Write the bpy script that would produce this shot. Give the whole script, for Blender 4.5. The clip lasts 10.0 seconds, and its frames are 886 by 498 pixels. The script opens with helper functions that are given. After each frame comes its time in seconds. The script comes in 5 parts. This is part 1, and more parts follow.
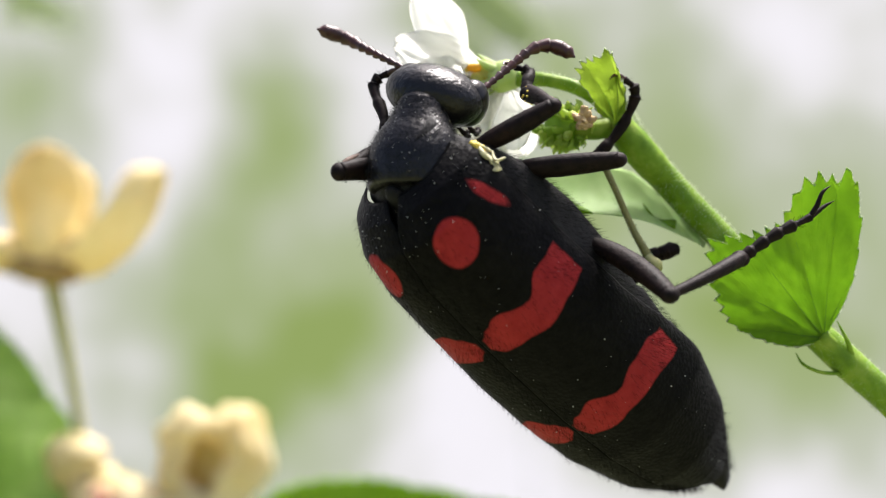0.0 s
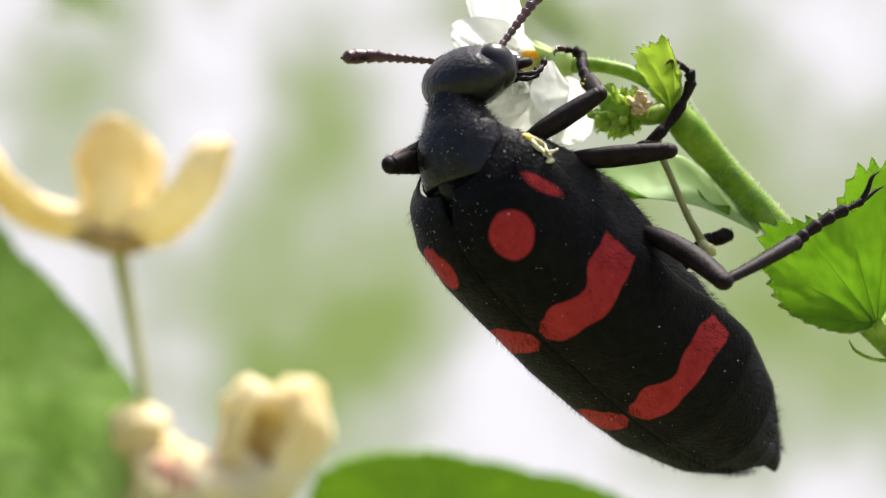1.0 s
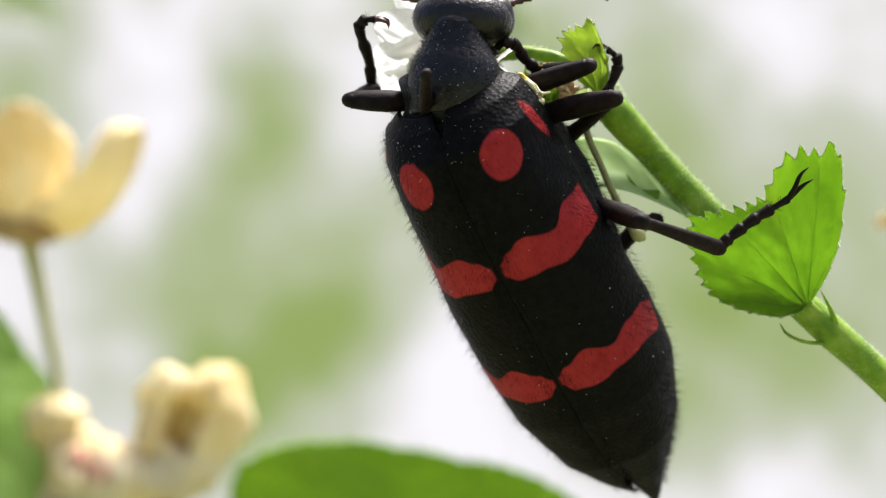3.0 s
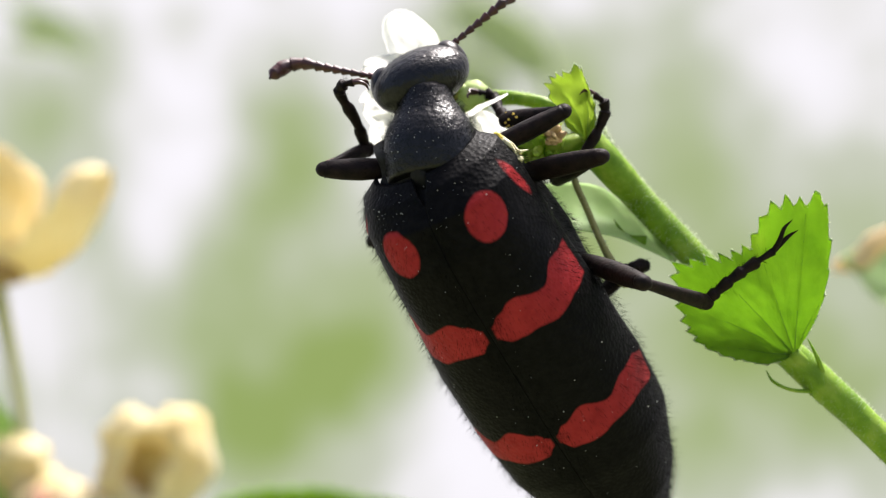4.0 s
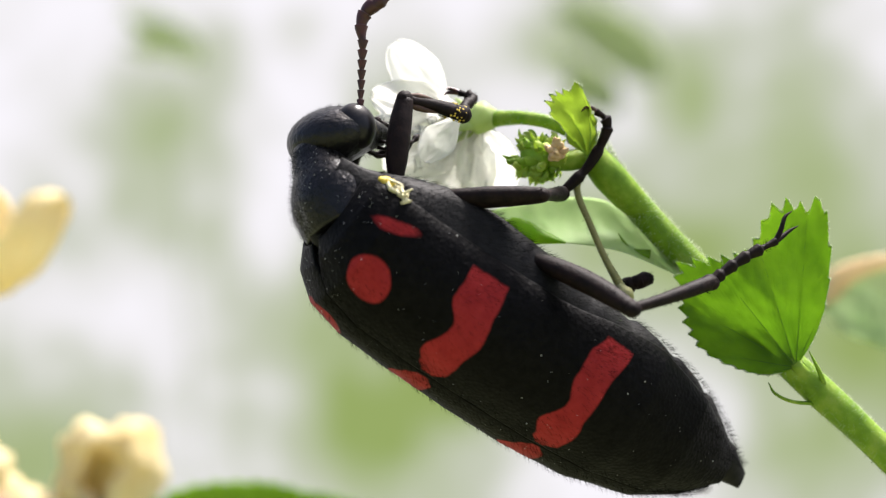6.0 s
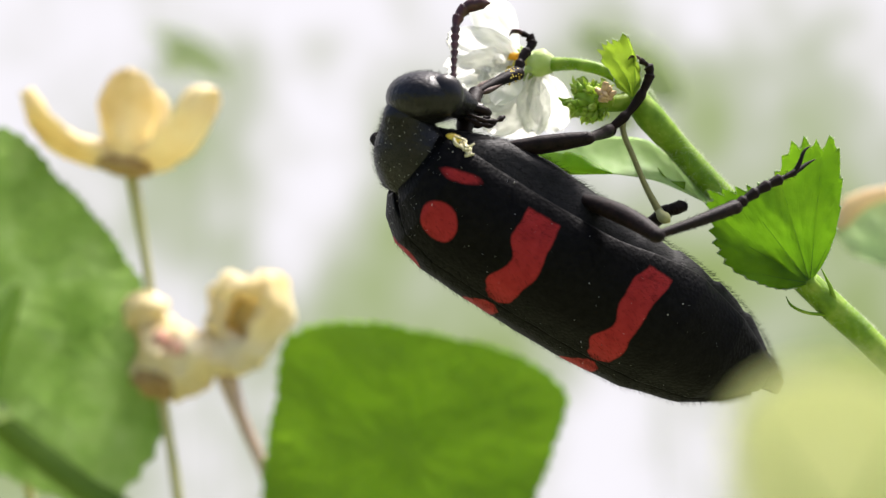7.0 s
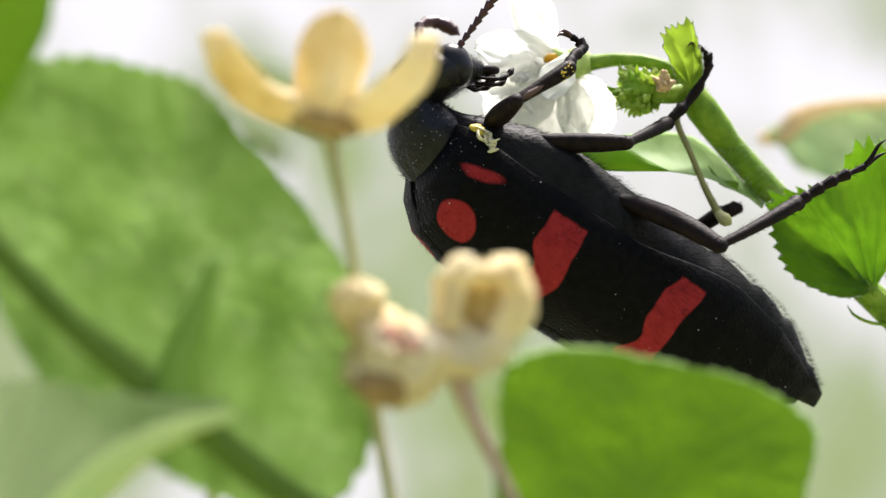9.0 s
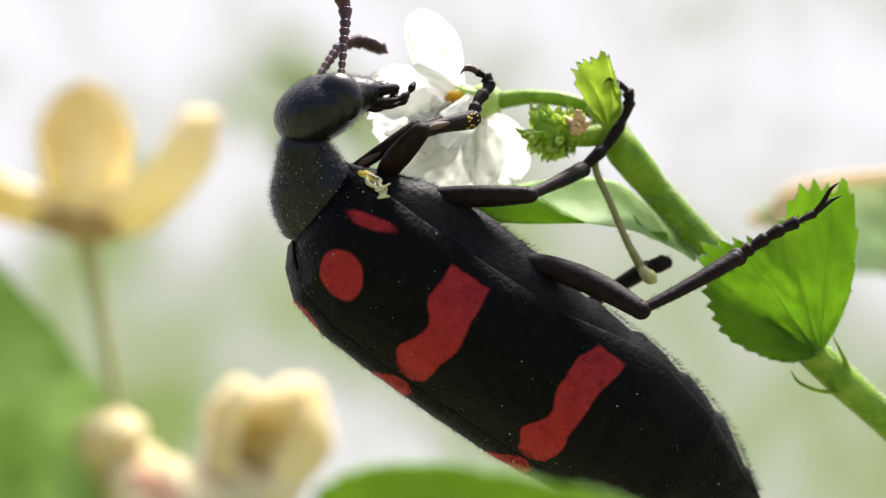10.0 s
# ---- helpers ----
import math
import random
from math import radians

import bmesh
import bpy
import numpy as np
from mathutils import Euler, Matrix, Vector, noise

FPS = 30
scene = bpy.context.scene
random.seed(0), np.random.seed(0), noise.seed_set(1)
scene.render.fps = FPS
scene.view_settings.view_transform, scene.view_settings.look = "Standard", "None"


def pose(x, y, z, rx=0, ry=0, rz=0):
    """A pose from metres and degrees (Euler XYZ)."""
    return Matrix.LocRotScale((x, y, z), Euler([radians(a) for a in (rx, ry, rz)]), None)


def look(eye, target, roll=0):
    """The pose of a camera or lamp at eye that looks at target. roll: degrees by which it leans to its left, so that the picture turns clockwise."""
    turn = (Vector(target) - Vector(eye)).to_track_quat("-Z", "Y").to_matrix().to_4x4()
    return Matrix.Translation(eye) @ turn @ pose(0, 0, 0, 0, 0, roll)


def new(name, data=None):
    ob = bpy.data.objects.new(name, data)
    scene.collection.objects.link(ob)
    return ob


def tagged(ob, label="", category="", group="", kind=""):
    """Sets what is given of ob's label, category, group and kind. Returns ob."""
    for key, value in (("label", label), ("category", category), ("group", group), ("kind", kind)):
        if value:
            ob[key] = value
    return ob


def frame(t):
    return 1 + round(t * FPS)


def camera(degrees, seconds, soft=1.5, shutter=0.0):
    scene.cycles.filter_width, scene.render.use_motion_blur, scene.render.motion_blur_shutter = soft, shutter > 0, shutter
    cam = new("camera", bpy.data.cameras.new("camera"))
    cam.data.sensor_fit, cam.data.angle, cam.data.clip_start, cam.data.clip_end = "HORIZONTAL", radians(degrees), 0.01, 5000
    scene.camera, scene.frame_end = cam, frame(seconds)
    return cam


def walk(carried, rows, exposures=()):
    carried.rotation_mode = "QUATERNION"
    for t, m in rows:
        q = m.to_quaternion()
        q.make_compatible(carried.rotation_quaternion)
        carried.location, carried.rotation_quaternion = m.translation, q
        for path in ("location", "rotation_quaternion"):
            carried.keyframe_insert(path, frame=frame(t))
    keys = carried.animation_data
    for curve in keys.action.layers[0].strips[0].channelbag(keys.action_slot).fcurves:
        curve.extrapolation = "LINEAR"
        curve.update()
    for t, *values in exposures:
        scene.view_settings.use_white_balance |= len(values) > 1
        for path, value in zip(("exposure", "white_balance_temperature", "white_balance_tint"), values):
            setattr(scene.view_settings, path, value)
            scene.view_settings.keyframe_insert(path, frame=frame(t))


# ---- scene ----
# ---- camera ----
# Lengths in the tables are in millimetres; MM turns them into metres.
MM = 0.001


def mm_pose(x, y, z, rx=0, ry=0, rz=0):
    return pose(x * MM, y * MM, z * MM, rx, ry, rz)


cam = camera(30, 10.0, soft=1.2)
cam.data.dof.use_dof = True
cam.data.dof.aperture_fstop = 40
PATH = [
    (0, 6.79, -70.78, -1.63, 92.16, 1.10, 3.82),
    (0.5, 7.04, -71.15, -1.51, 91.90, 0.81, 5.12),
    (1, 6.32, -71.36, -2.25, 92.07, 0.40, 5.28),
    (1.5, 5.66, -71.51, -2.83, 91.99, 0.74, 4.43),
    (2, 6.60, -70.96, -2.34, 91.18, 0.93, 3.92),
    (3.5, 7.47, -70.48, -2.63, 92.62, 1.48, 3.41),
    (4, 8.79, -70.46, -2.23, 93.15, 0.74, 4.39),
    (4.5, 10.02, -70.53, -2.04, 93.19, 0.80, 5.28),
    (5, 12.11, -70.81, -1.10, 92.79, 1.39, 7.09),
    (6.5, 13.98, -73.80, -3.77, 93.84, 0.19, 9.03),
    (7, 13.07, -82.89, -7.55, 94.26, -0.39, 8.98),
    (7.5, 9.47, -83.56, -4.78, 91.98, 0.20, 6.98),
    (8, 6.41, -82.54, -2.45, 90.18, 0.13, 5.57),
    (8.5, -3.66, -80.88, -9.09, 95.15, 0.33, -0.82),
    (9, -7.64, -74.09, -8.31, 95.52, 0.45, -4.51),
    (9.5, -1.54, -69.60, -5.94, 95.09, 1.05, -1.61),
    (10, -0.29, -66.78, -4.83, 95.36, 0.90, -2.56),
]
EXPOSURES = [(0.0, 0.93, 6350, 13), (1.0, 1.0, 6350, 13), (2.0, 1.04, 6350, 13), (3.5, 1.0, 6350, 13), (6.5, 0.99, 6350, 13), (8.0, 1.0, 6350, 13), (9.0, 1.07, 6350, 13), (10.0, 1.06, 6350, 13)]
walk(cam, [(t, mm_pose(*p)) for t, *p in PATH], EXPOSURES)

# ---- light ----
world = bpy.data.worlds.new("overcast_sky")
scene.world = world
world.use_nodes = True
wn = world.node_tree.nodes
sky = wn.new("ShaderNodeTexSky")
sky.sky_type = "NISHITA"
sky.sun_disc = False
sky.air_density, sky.dust_density, sky.ozone_density = 0.6, 5.0, 0.6
sky.sun_elevation = radians(66)
sky.sun_rotation = radians(35)
wn["Background"].inputs["Strength"].default_value = 0.15
world.node_tree.links.new(sky.outputs["Color"], wn["Background"].inputs["Color"])
sun = new("sun", bpy.data.lights.new("sun", "SUN"))
sun.data.energy, sun.data.angle, sun.data.color = 4.5, radians(14), (1.0, 0.96, 0.9)
sun.matrix_world = look((0.25, 0.35, 1.0), (0, 0, 0))


# ---- materials ----
def material(name):
    m = bpy.data.materials.new(name)
    m.use_nodes = True
    nt = m.node_tree
    return m, nt, nt.nodes["Principled BSDF"]


def node(nt, kind, **values):
    n = nt.nodes.new(kind)
    for k, v in values.items():
        n.inputs[k].default_value = v
    return n


def coords(nt):
    return nt.nodes.new("ShaderNodeTexCoord").outputs["Object"]


def ramp(nt, source, stops):
    r = nt.nodes.new("ShaderNodeValToRGB")
    while len(r.color_ramp.elements) < len(stops):
        r.color_ramp.elements.new(0.5)
    for e, (p, c) in zip(r.color_ramp.elements, stops):
        e.position, e.color = p, (*c, 1)
    nt.links.new(source, r.inputs["Fac"])
    return r.outputs["Color"]


def noise_of(nt, scale, detail=3.0, rough=0.55, stretch=None):
    n = node(nt, "ShaderNodeTexNoise", Scale=scale, Detail=detail, Roughness=rough)
    src = coords(nt)
    if stretch:
        mp = nt.nodes.new("ShaderNodeMapping")
        mp.inputs["Scale"].default_value = stretch
        nt.links.new(src, mp.inputs["Vector"])
        src = mp.outputs["Vector"]
    nt.links.new(src, n.inputs["Vector"])
    return n.outputs["Fac"]


def bump(nt, bsdf, height, strength, dist):
    b = node(nt, "ShaderNodeBump", Strength=strength, Distance=dist)
    nt.links.new(height, b.inputs["Height"])
    nt.links.new(b.outputs["Normal"], bsdf.inputs["Normal"])


def surface(name, stops, scale, rough=0.5, bump_scale=None, bump_strength=0.4, bump_dist=0.00004, translucent=0.0, spec=0.5, stretch=None):
    """A varied surface; translucent: the share of light that passes through."""
    m, nt, p = material(name)
    col = ramp(nt, noise_of(nt, scale, 4.0, stretch=stretch), stops)
    nt.links.new(col, p.inputs["Base Color"])
    p.inputs["Roughness"].default_value = rough
    p.inputs["Specular IOR Level"].default_value = spec
    if bump_scale:
        bump(nt, p, noise_of(nt, bump_scale, 3.0, stretch=stretch), bump_strength, bump_dist)
    if translucent:
        t = node(nt, "ShaderNodeBsdfTranslucent")
        nt.links.new(col, t.inputs["Color"])
        mix = node(nt, "ShaderNodeMixShader", Fac=translucent)
        nt.links.new(p.outputs["BSDF"], mix.inputs[1])
        nt.links.new(t.outputs["BSDF"], mix.inputs[2])
        nt.links.new(mix.outputs["Shader"], nt.nodes["Material Output"].inputs["Surface"])
    return m


def beetle_shell(name, marks):
    """Black punctured cuticle; with marks, red where the mesh's own mark field is above zero."""
    m, nt, p = material(name)
    grain = noise_of(nt, 2600, 4.0)
    black = ramp(nt, grain, [(0.3, (0.0012, 0.0012, 0.0013)), (0.75, (0.0048, 0.0046, 0.0046))] if marks else [(0.3, (0.003, 0.003, 0.0032)), (0.75, (0.009, 0.0085, 0.009))])
    if marks:
        at = nt.nodes.new("ShaderNodeAttribute")
        at.attribute_name = "mark"
        wob = node(nt, "ShaderNodeMath")
        wob.operation = "MULTIPLY_ADD"
        nt.links.new(noise_of(nt, 1500, 2.0), wob.inputs[0])
        wob.inputs[1].default_value = 0.14
        nt.links.new(at.outputs["Fac"], wob.inputs[2])
        edge = nt.nodes.new("ShaderNodeMapRange")
        edge.inputs["From Min"].default_value, edge.inputs["From Max"].default_value = 0.02, 0.13
        nt.links.new(wob.outputs["Value"], edge.inputs["Value"])
        red = ramp(nt, noise_of(nt, 1500, 4.0), [(0.3, (0.235, 0.016, 0.018)), (0.7, (0.31, 0.025, 0.026))])
        mix = nt.nodes.new("ShaderNodeMixRGB")
        nt.links.new(edge.outputs["Result"], mix.inputs["Fac"])
        nt.links.new(black, mix.inputs["Color1"])
        nt.links.new(red, mix.inputs["Color2"])
        black = mix.outputs["Color"]
    nt.links.new(black, p.inputs["Base Color"])
    pits = node(nt, "ShaderNodeTexVoronoi", Scale=5200 if marks else 8500)
    nt.links.new(coords(nt), pits.inputs["Vector"])
    p.inputs["Roughness"].default_value = 0.5 if marks else 0.31
    p.inputs["Specular IOR Level"].default_value = 0.06 if marks else 0.3
    bump(nt, p, pits.outputs["Distance"] if marks else noise_of(nt, 4200, 3.0), 0.4 if marks else 0.95, 0.00006)
    return m


SHELL = beetle_shell("black_red_cuticle", True)
BLACK = beetle_shell("black_cuticle", False)
FUZZ = surface("matt_black_cuticle", [(0.3, (0.003, 0.003, 0.003)), (0.8, (0.013, 0.0127, 0.0123))], 1800, 0.6, 5000, 0.9, spec=0.15)
CLAW = surface("red_brown_claw", [(0.3, (0.03, 0.007, 0.006)), (0.8, (0.07, 0.017, 0.012))], 2500, 0.35)
LEG = surface("dark_brown_leg", [(0.3, (0.0045, 0.0028, 0.0027)), (0.8, (0.018, 0.0095, 0.0082))], 2500, 0.6, 6000, 0.7, spec=0.12)
ANTENNA = surface("brown_antenna", [(0.3, (0.02, 0.004, 0.004)), (0.8, (0.075, 0.012, 0.011))], 2500, 0.45, 6000, 0.4)
HAIR = surface("black_hair", [(0.3, (0.002, 0.0019, 0.002)), (0.8, (0.008, 0.0077, 0.0075))], 2000, 0.8, spec=0.05)
EYE = surface("glossy_eye", [(0.4, (0.004, 0.0035, 0.004)), (0.6, (0.008, 0.007, 0.007))], 4000, 0.3, 9000, 0.15, spec=0.3)
STEM = surface("green_stem", [(0.3, (0.12, 0.24, 0.008)), (0.5, (0.2, 0.35, 0.018)), (0.72, (0.34, 0.47, 0.06))], 1100, 0.5, 3500, 0.7, translucent=0.25, spec=0.3)
STEM_HAIR = surface("pale_hair", [(0.3, (0.5, 0.6, 0.35)), (0.8, (0.65, 0.72, 0.5))], 900, 0.6, translucent=0.4)
LEAF = surface("fresh_leaf", [(0.25, (0.11, 0.26, 0.005)), (0.6, (0.17, 0.35, 0.01)), (0.85, (0.26, 0.43, 0.02))], 500, 0.45, 1400, 0.5, 0.0002, translucent=0.62)
YOUNG = surface("young_leaf", [(0.25, (0.27, 0.4, 0.02)), (0.6, (0.36, 0.5, 0.05)), (0.85, (0.48, 0.6, 0.12))], 800, 0.45, 1800, 0.5, 0.00015, translucent=0.5)
BIG_VEIN = surface("broad_leaf_vein", [(0.3, (0.2, 0.36, 0.08)), (0.8, (0.28, 0.46, 0.12))], 700, 0.5, translucent=0.4)
VEIN = surface("leaf_vein", [(0.3, (0.12, 0.3, 0.02)), (0.8, (0.2, 0.4, 0.05))], 700, 0.5, translucent=0.3)
PALE_LEAF = surface("pale_leaf", [(0.25, (0.5, 0.68, 0.3)), (0.75, (0.64, 0.78, 0.44))], 700, 0.5, 1500, 0.4, translucent=0.62)
BIG_LEAF = surface("broad_leaf", [(0.3, (0.25, 0.42, 0.08)), (0.5, (0.36, 0.54, 0.14)), (0.7, (0.48, 0.65, 0.24))], 600, 0.75, 1300, 1.0, 0.0006, translucent=0.6, spec=0.15)
FRONT_LEAF = surface("bright_leaf", [(0.25, (0.19, 0.36, 0.008)), (0.75, (0.25, 0.43, 0.02))], 400, 0.5, 600, 0.5, 0.0003, translucent=0.5)
# paler yellow-green that carries the sunlight on the leaf's fold
FOLD_LIGHT = surface("painted_fold_light", [(0.25, (0.66, 0.8, 0.3)), (0.75, (0.76, 0.86, 0.4))], 300, 0.5, 900, 0.5, 0.0003, translucent=0.5)
FOLDED = surface("folded_leaf", [(0.25, (0.56, 0.68, 0.36)), (0.75, (0.68, 0.77, 0.47))], 260, 0.6, 900, 0.6, 0.0003, translucent=0.68)
NEAR_PALE = surface("pale_near_leaf", [(0.3, (0.68, 0.72, 0.34)), (0.8, (0.8, 0.8, 0.48))], 200, 0.6, translucent=0.4)
TWIG = surface("dark_green_twig", [(0.3, (0.065, 0.125, 0.014)), (0.8, (0.13, 0.21, 0.03))], 300, 0.7, 1200, 0.4, spec=0.15)
SHOOT = surface("green_shoot", [(0.3, (0.2, 0.38, 0.03)), (0.8, (0.3, 0.48, 0.06))], 300, 0.6, 1200, 0.4, translucent=0.3)
CREAM = surface("dry_sepal", [(0.25, (0.6, 0.43, 0.14)), (0.45, (0.8, 0.67, 0.34)), (0.7, (0.9, 0.82, 0.56))], 420, 0.6, 1500, 0.5, 0.0001, translucent=0.35)
CREAM_BASE = surface("dry_flower_base", [(0.3, (0.16, 0.09, 0.025)), (0.7, (0.5, 0.33, 0.12))], 600, 0.7, 1500, 0.5)
DRY_STALK = surface("dry_stalk", [(0.3, (0.36, 0.24, 0.16)), (0.8, (0.52, 0.4, 0.28))], 500, 0.7, 1500, 0.4)
PALE_STALK = surface("pale_stalk", [(0.3, (0.42, 0.42, 0.16)), (0.8, (0.58, 0.55, 0.28))], 500, 0.7, 1500, 0.4, translucent=0.2)
HOLLOW = surface("ochre_hollow", [(0.3, (0.55, 0.4, 0.12)), (0.7, (0.76, 0.62, 0.28))], 700, 0.7, 1500, 0.5)
PISTIL = surface("withered_pistil", [(0.3, (0.5, 0.22, 0.14)), (0.8, (0.72, 0.42, 0.3))], 900, 0.7, 2500, 0.4)
OLIVE = surface("olive_stalk", [(0.3, (0.17, 0.16, 0.045)), (0.8, (0.28, 0.27, 0.09))], 900, 0.55, 3000, 0.4)
PETAL = surface("white_petal", [(0.2, (0.88, 0.885, 0.84)), (0.7, (0.94, 0.94, 0.91))], 600, 0.5, 1800, 0.3, 0.00006, translucent=0.68)
ORANGE = surface("orange_throat", [(0.3, (0.75, 0.4, 0.01)), (0.7, (0.85, 0.58, 0.05))], 1500, 0.6, 4000, 0.5, translucent=0.4)
YELLOW = surface("yellow_pollen", [(0.3, (0.6, 0.42, 0.02)), (0.7, (0.8, 0.62, 0.08))], 1500, 0.6, 4000, 0.5)
BUD = surface("green_bud", [(0.25, (0.5, 0.66, 0.08)), (0.7, (0.68, 0.78, 0.22))], 900, 0.6, 2500, 0.5, translucent=0.58)
BRACT = surface("green_bract", [(0.25, (0.26, 0.44, 0.03)), (0.7, (0.4, 0.57, 0.07))], 900, 0.55, 2500, 0.5, translucent=0.45)
CALYX = surface("pale_calyx", [(0.25, (0.48, 0.62, 0.16)), (0.7, (0.66, 0.76, 0.34))], 900, 0.55, 2500, 0.5, translucent=0.4)
THROAT = surface("flower_throat", [(0.3, (0.62, 0.66, 0.16)), (0.7, (0.8, 0.74, 0.2))], 1200, 0.6, 3000, 0.4, translucent=0.4)
LEAF_VEIN = surface("dark_leaf_vein", [(0.3, (0.07, 0.19, 0.008)), (0.8, (0.11, 0.26, 0.014))], 700, 0.5, translucent=0.4)
PAD = surface("brown_silky_pad", [(0.3, (0.045, 0.02, 0.012)), (0.8, (0.1, 0.05, 0.028))], 1500, 0.7, 3000, 0.5)
BRIGHTENED_FOLD = surface("leaf_edge_painted_light", [(0.25, (0.25, 0.48, 0.008)), (0.75, (0.36, 0.58, 0.03))], 600, 0.5, 1800, 0.4, translucent=0.6)
TAN = surface("dry_floret", [(0.3, (0.45, 0.28, 0.12)), (0.8, (0.7, 0.52, 0.28))], 1500, 0.7, 3000, 0.5)
CREAM_PALE = surface("pale_stamen", [(0.3, (0.6, 0.55, 0.3)), (0.7, (0.75, 0.7, 0.45))], 1500, 0.6)
POLLEN_GLINT = surface("pollen_and_glint_speck", [(0.3, (0.4, 0.4, 0.38)), (0.7, (0.6, 0.6, 0.55))], 900, 0.7)
EDGE_LEAF = surface("tan_edged_leaf", [(0.3, (0.44, 0.62, 0.28)), (0.6, (0.58, 0.7, 0.4)), (0.8, (0.7, 0.74, 0.48))], 160, 0.6, 900, 0.4, translucent=0.55)
DRY_EDGE = surface("dry_leaf_edge", [(0.3, (0.8, 0.62, 0.36)), (0.7, (0.92, 0.8, 0.54))], 300, 0.7, 900, 0.4, translucent=0.4)
SOIL = surface("soil", [(0.3, (0.12, 0.14, 0.06)), (0.8, (0.25, 0.26, 0.14))], 8, 0.9, 60, 0.5, 0.01)
# far leaves: distance haze is put into a paler, greyer green
HAZED_LEAF = surface("far_leaf_painted_haze", [(0.3, (0.4, 0.5, 0.22)), (0.8, (0.52, 0.6, 0.32))], 60, 0.6, translucent=0.5)


# the screen glows by itself; haze, sky brightness and foliage are painted in
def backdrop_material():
    m, nt, _ = material("glowing_painted_distance")
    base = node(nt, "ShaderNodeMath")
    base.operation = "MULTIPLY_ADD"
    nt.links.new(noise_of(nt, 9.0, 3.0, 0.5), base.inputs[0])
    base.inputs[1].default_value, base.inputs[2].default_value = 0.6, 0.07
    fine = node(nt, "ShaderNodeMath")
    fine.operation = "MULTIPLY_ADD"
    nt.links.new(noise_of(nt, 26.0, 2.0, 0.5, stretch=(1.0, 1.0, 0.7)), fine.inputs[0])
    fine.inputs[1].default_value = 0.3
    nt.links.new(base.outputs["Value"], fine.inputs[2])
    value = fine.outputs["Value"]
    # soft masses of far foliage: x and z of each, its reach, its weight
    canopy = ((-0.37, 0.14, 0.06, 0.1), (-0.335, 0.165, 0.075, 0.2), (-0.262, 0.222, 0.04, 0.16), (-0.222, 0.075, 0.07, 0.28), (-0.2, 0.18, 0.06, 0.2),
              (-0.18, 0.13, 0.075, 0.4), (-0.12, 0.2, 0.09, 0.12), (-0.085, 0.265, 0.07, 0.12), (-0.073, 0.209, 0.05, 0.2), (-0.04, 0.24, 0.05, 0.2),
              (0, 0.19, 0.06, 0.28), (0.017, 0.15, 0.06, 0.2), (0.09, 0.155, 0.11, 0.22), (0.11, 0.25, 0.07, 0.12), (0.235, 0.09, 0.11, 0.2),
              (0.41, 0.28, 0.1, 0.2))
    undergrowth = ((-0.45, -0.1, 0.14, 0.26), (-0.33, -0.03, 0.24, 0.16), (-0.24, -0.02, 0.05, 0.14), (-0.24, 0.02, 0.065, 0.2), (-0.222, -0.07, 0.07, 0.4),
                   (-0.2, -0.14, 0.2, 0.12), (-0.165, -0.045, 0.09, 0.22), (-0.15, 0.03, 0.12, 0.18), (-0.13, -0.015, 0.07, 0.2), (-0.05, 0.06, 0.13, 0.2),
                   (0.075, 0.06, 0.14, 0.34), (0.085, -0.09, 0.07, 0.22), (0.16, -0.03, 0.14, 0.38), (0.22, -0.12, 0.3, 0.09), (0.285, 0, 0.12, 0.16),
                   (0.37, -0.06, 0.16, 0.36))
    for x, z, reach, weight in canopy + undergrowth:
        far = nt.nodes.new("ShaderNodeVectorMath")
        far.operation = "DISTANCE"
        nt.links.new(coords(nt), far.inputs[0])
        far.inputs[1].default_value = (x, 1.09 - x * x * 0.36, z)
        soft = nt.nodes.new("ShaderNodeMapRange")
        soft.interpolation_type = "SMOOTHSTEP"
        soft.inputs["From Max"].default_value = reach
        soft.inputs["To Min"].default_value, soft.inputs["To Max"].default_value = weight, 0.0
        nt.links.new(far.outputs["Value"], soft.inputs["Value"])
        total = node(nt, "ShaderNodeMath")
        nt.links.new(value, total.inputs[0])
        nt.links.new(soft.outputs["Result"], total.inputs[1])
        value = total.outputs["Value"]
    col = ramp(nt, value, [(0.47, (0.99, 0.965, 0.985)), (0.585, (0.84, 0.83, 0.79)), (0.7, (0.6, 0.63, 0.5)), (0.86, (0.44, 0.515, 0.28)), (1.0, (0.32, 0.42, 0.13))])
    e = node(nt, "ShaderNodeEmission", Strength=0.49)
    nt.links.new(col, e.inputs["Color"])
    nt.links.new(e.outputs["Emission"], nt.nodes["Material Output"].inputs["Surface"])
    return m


GLOWING_HAZE = backdrop_material()


# ---- shapes ----
def part(name, bm, mat, parent=None, label="", smooth=True):
    """Links a bmesh in millimetres as one mesh object, under parent if given."""
    bm.transform(Matrix.Scale(MM, 4))
    bmesh.ops.recalc_face_normals(bm, faces=bm.faces)
    me = bpy.data.meshes.new(name)
    bm.to_mesh(me)
    bm.free()
    me.materials.append(mat)
    if smooth:
        me.shade_smooth()
    ob = new(name, me)
    if parent:
        ob.parent = parent
    if label:
        tagged(ob, label)
    return ob


def loft(bm, rings, close=True):
    loops = [[bm.verts.new(p) for p in r] for r in rings]
    n = len(loops[0])
    for a, b in zip(loops, loops[1:]):
        for i in range(n):
            bm.faces.new((a[i], a[(i + 1) % n], b[(i + 1) % n], b[i]))
    if close:
        bm.faces.new(loops[0][::-1])
        bm.faces.new(loops[-1])
    return loops


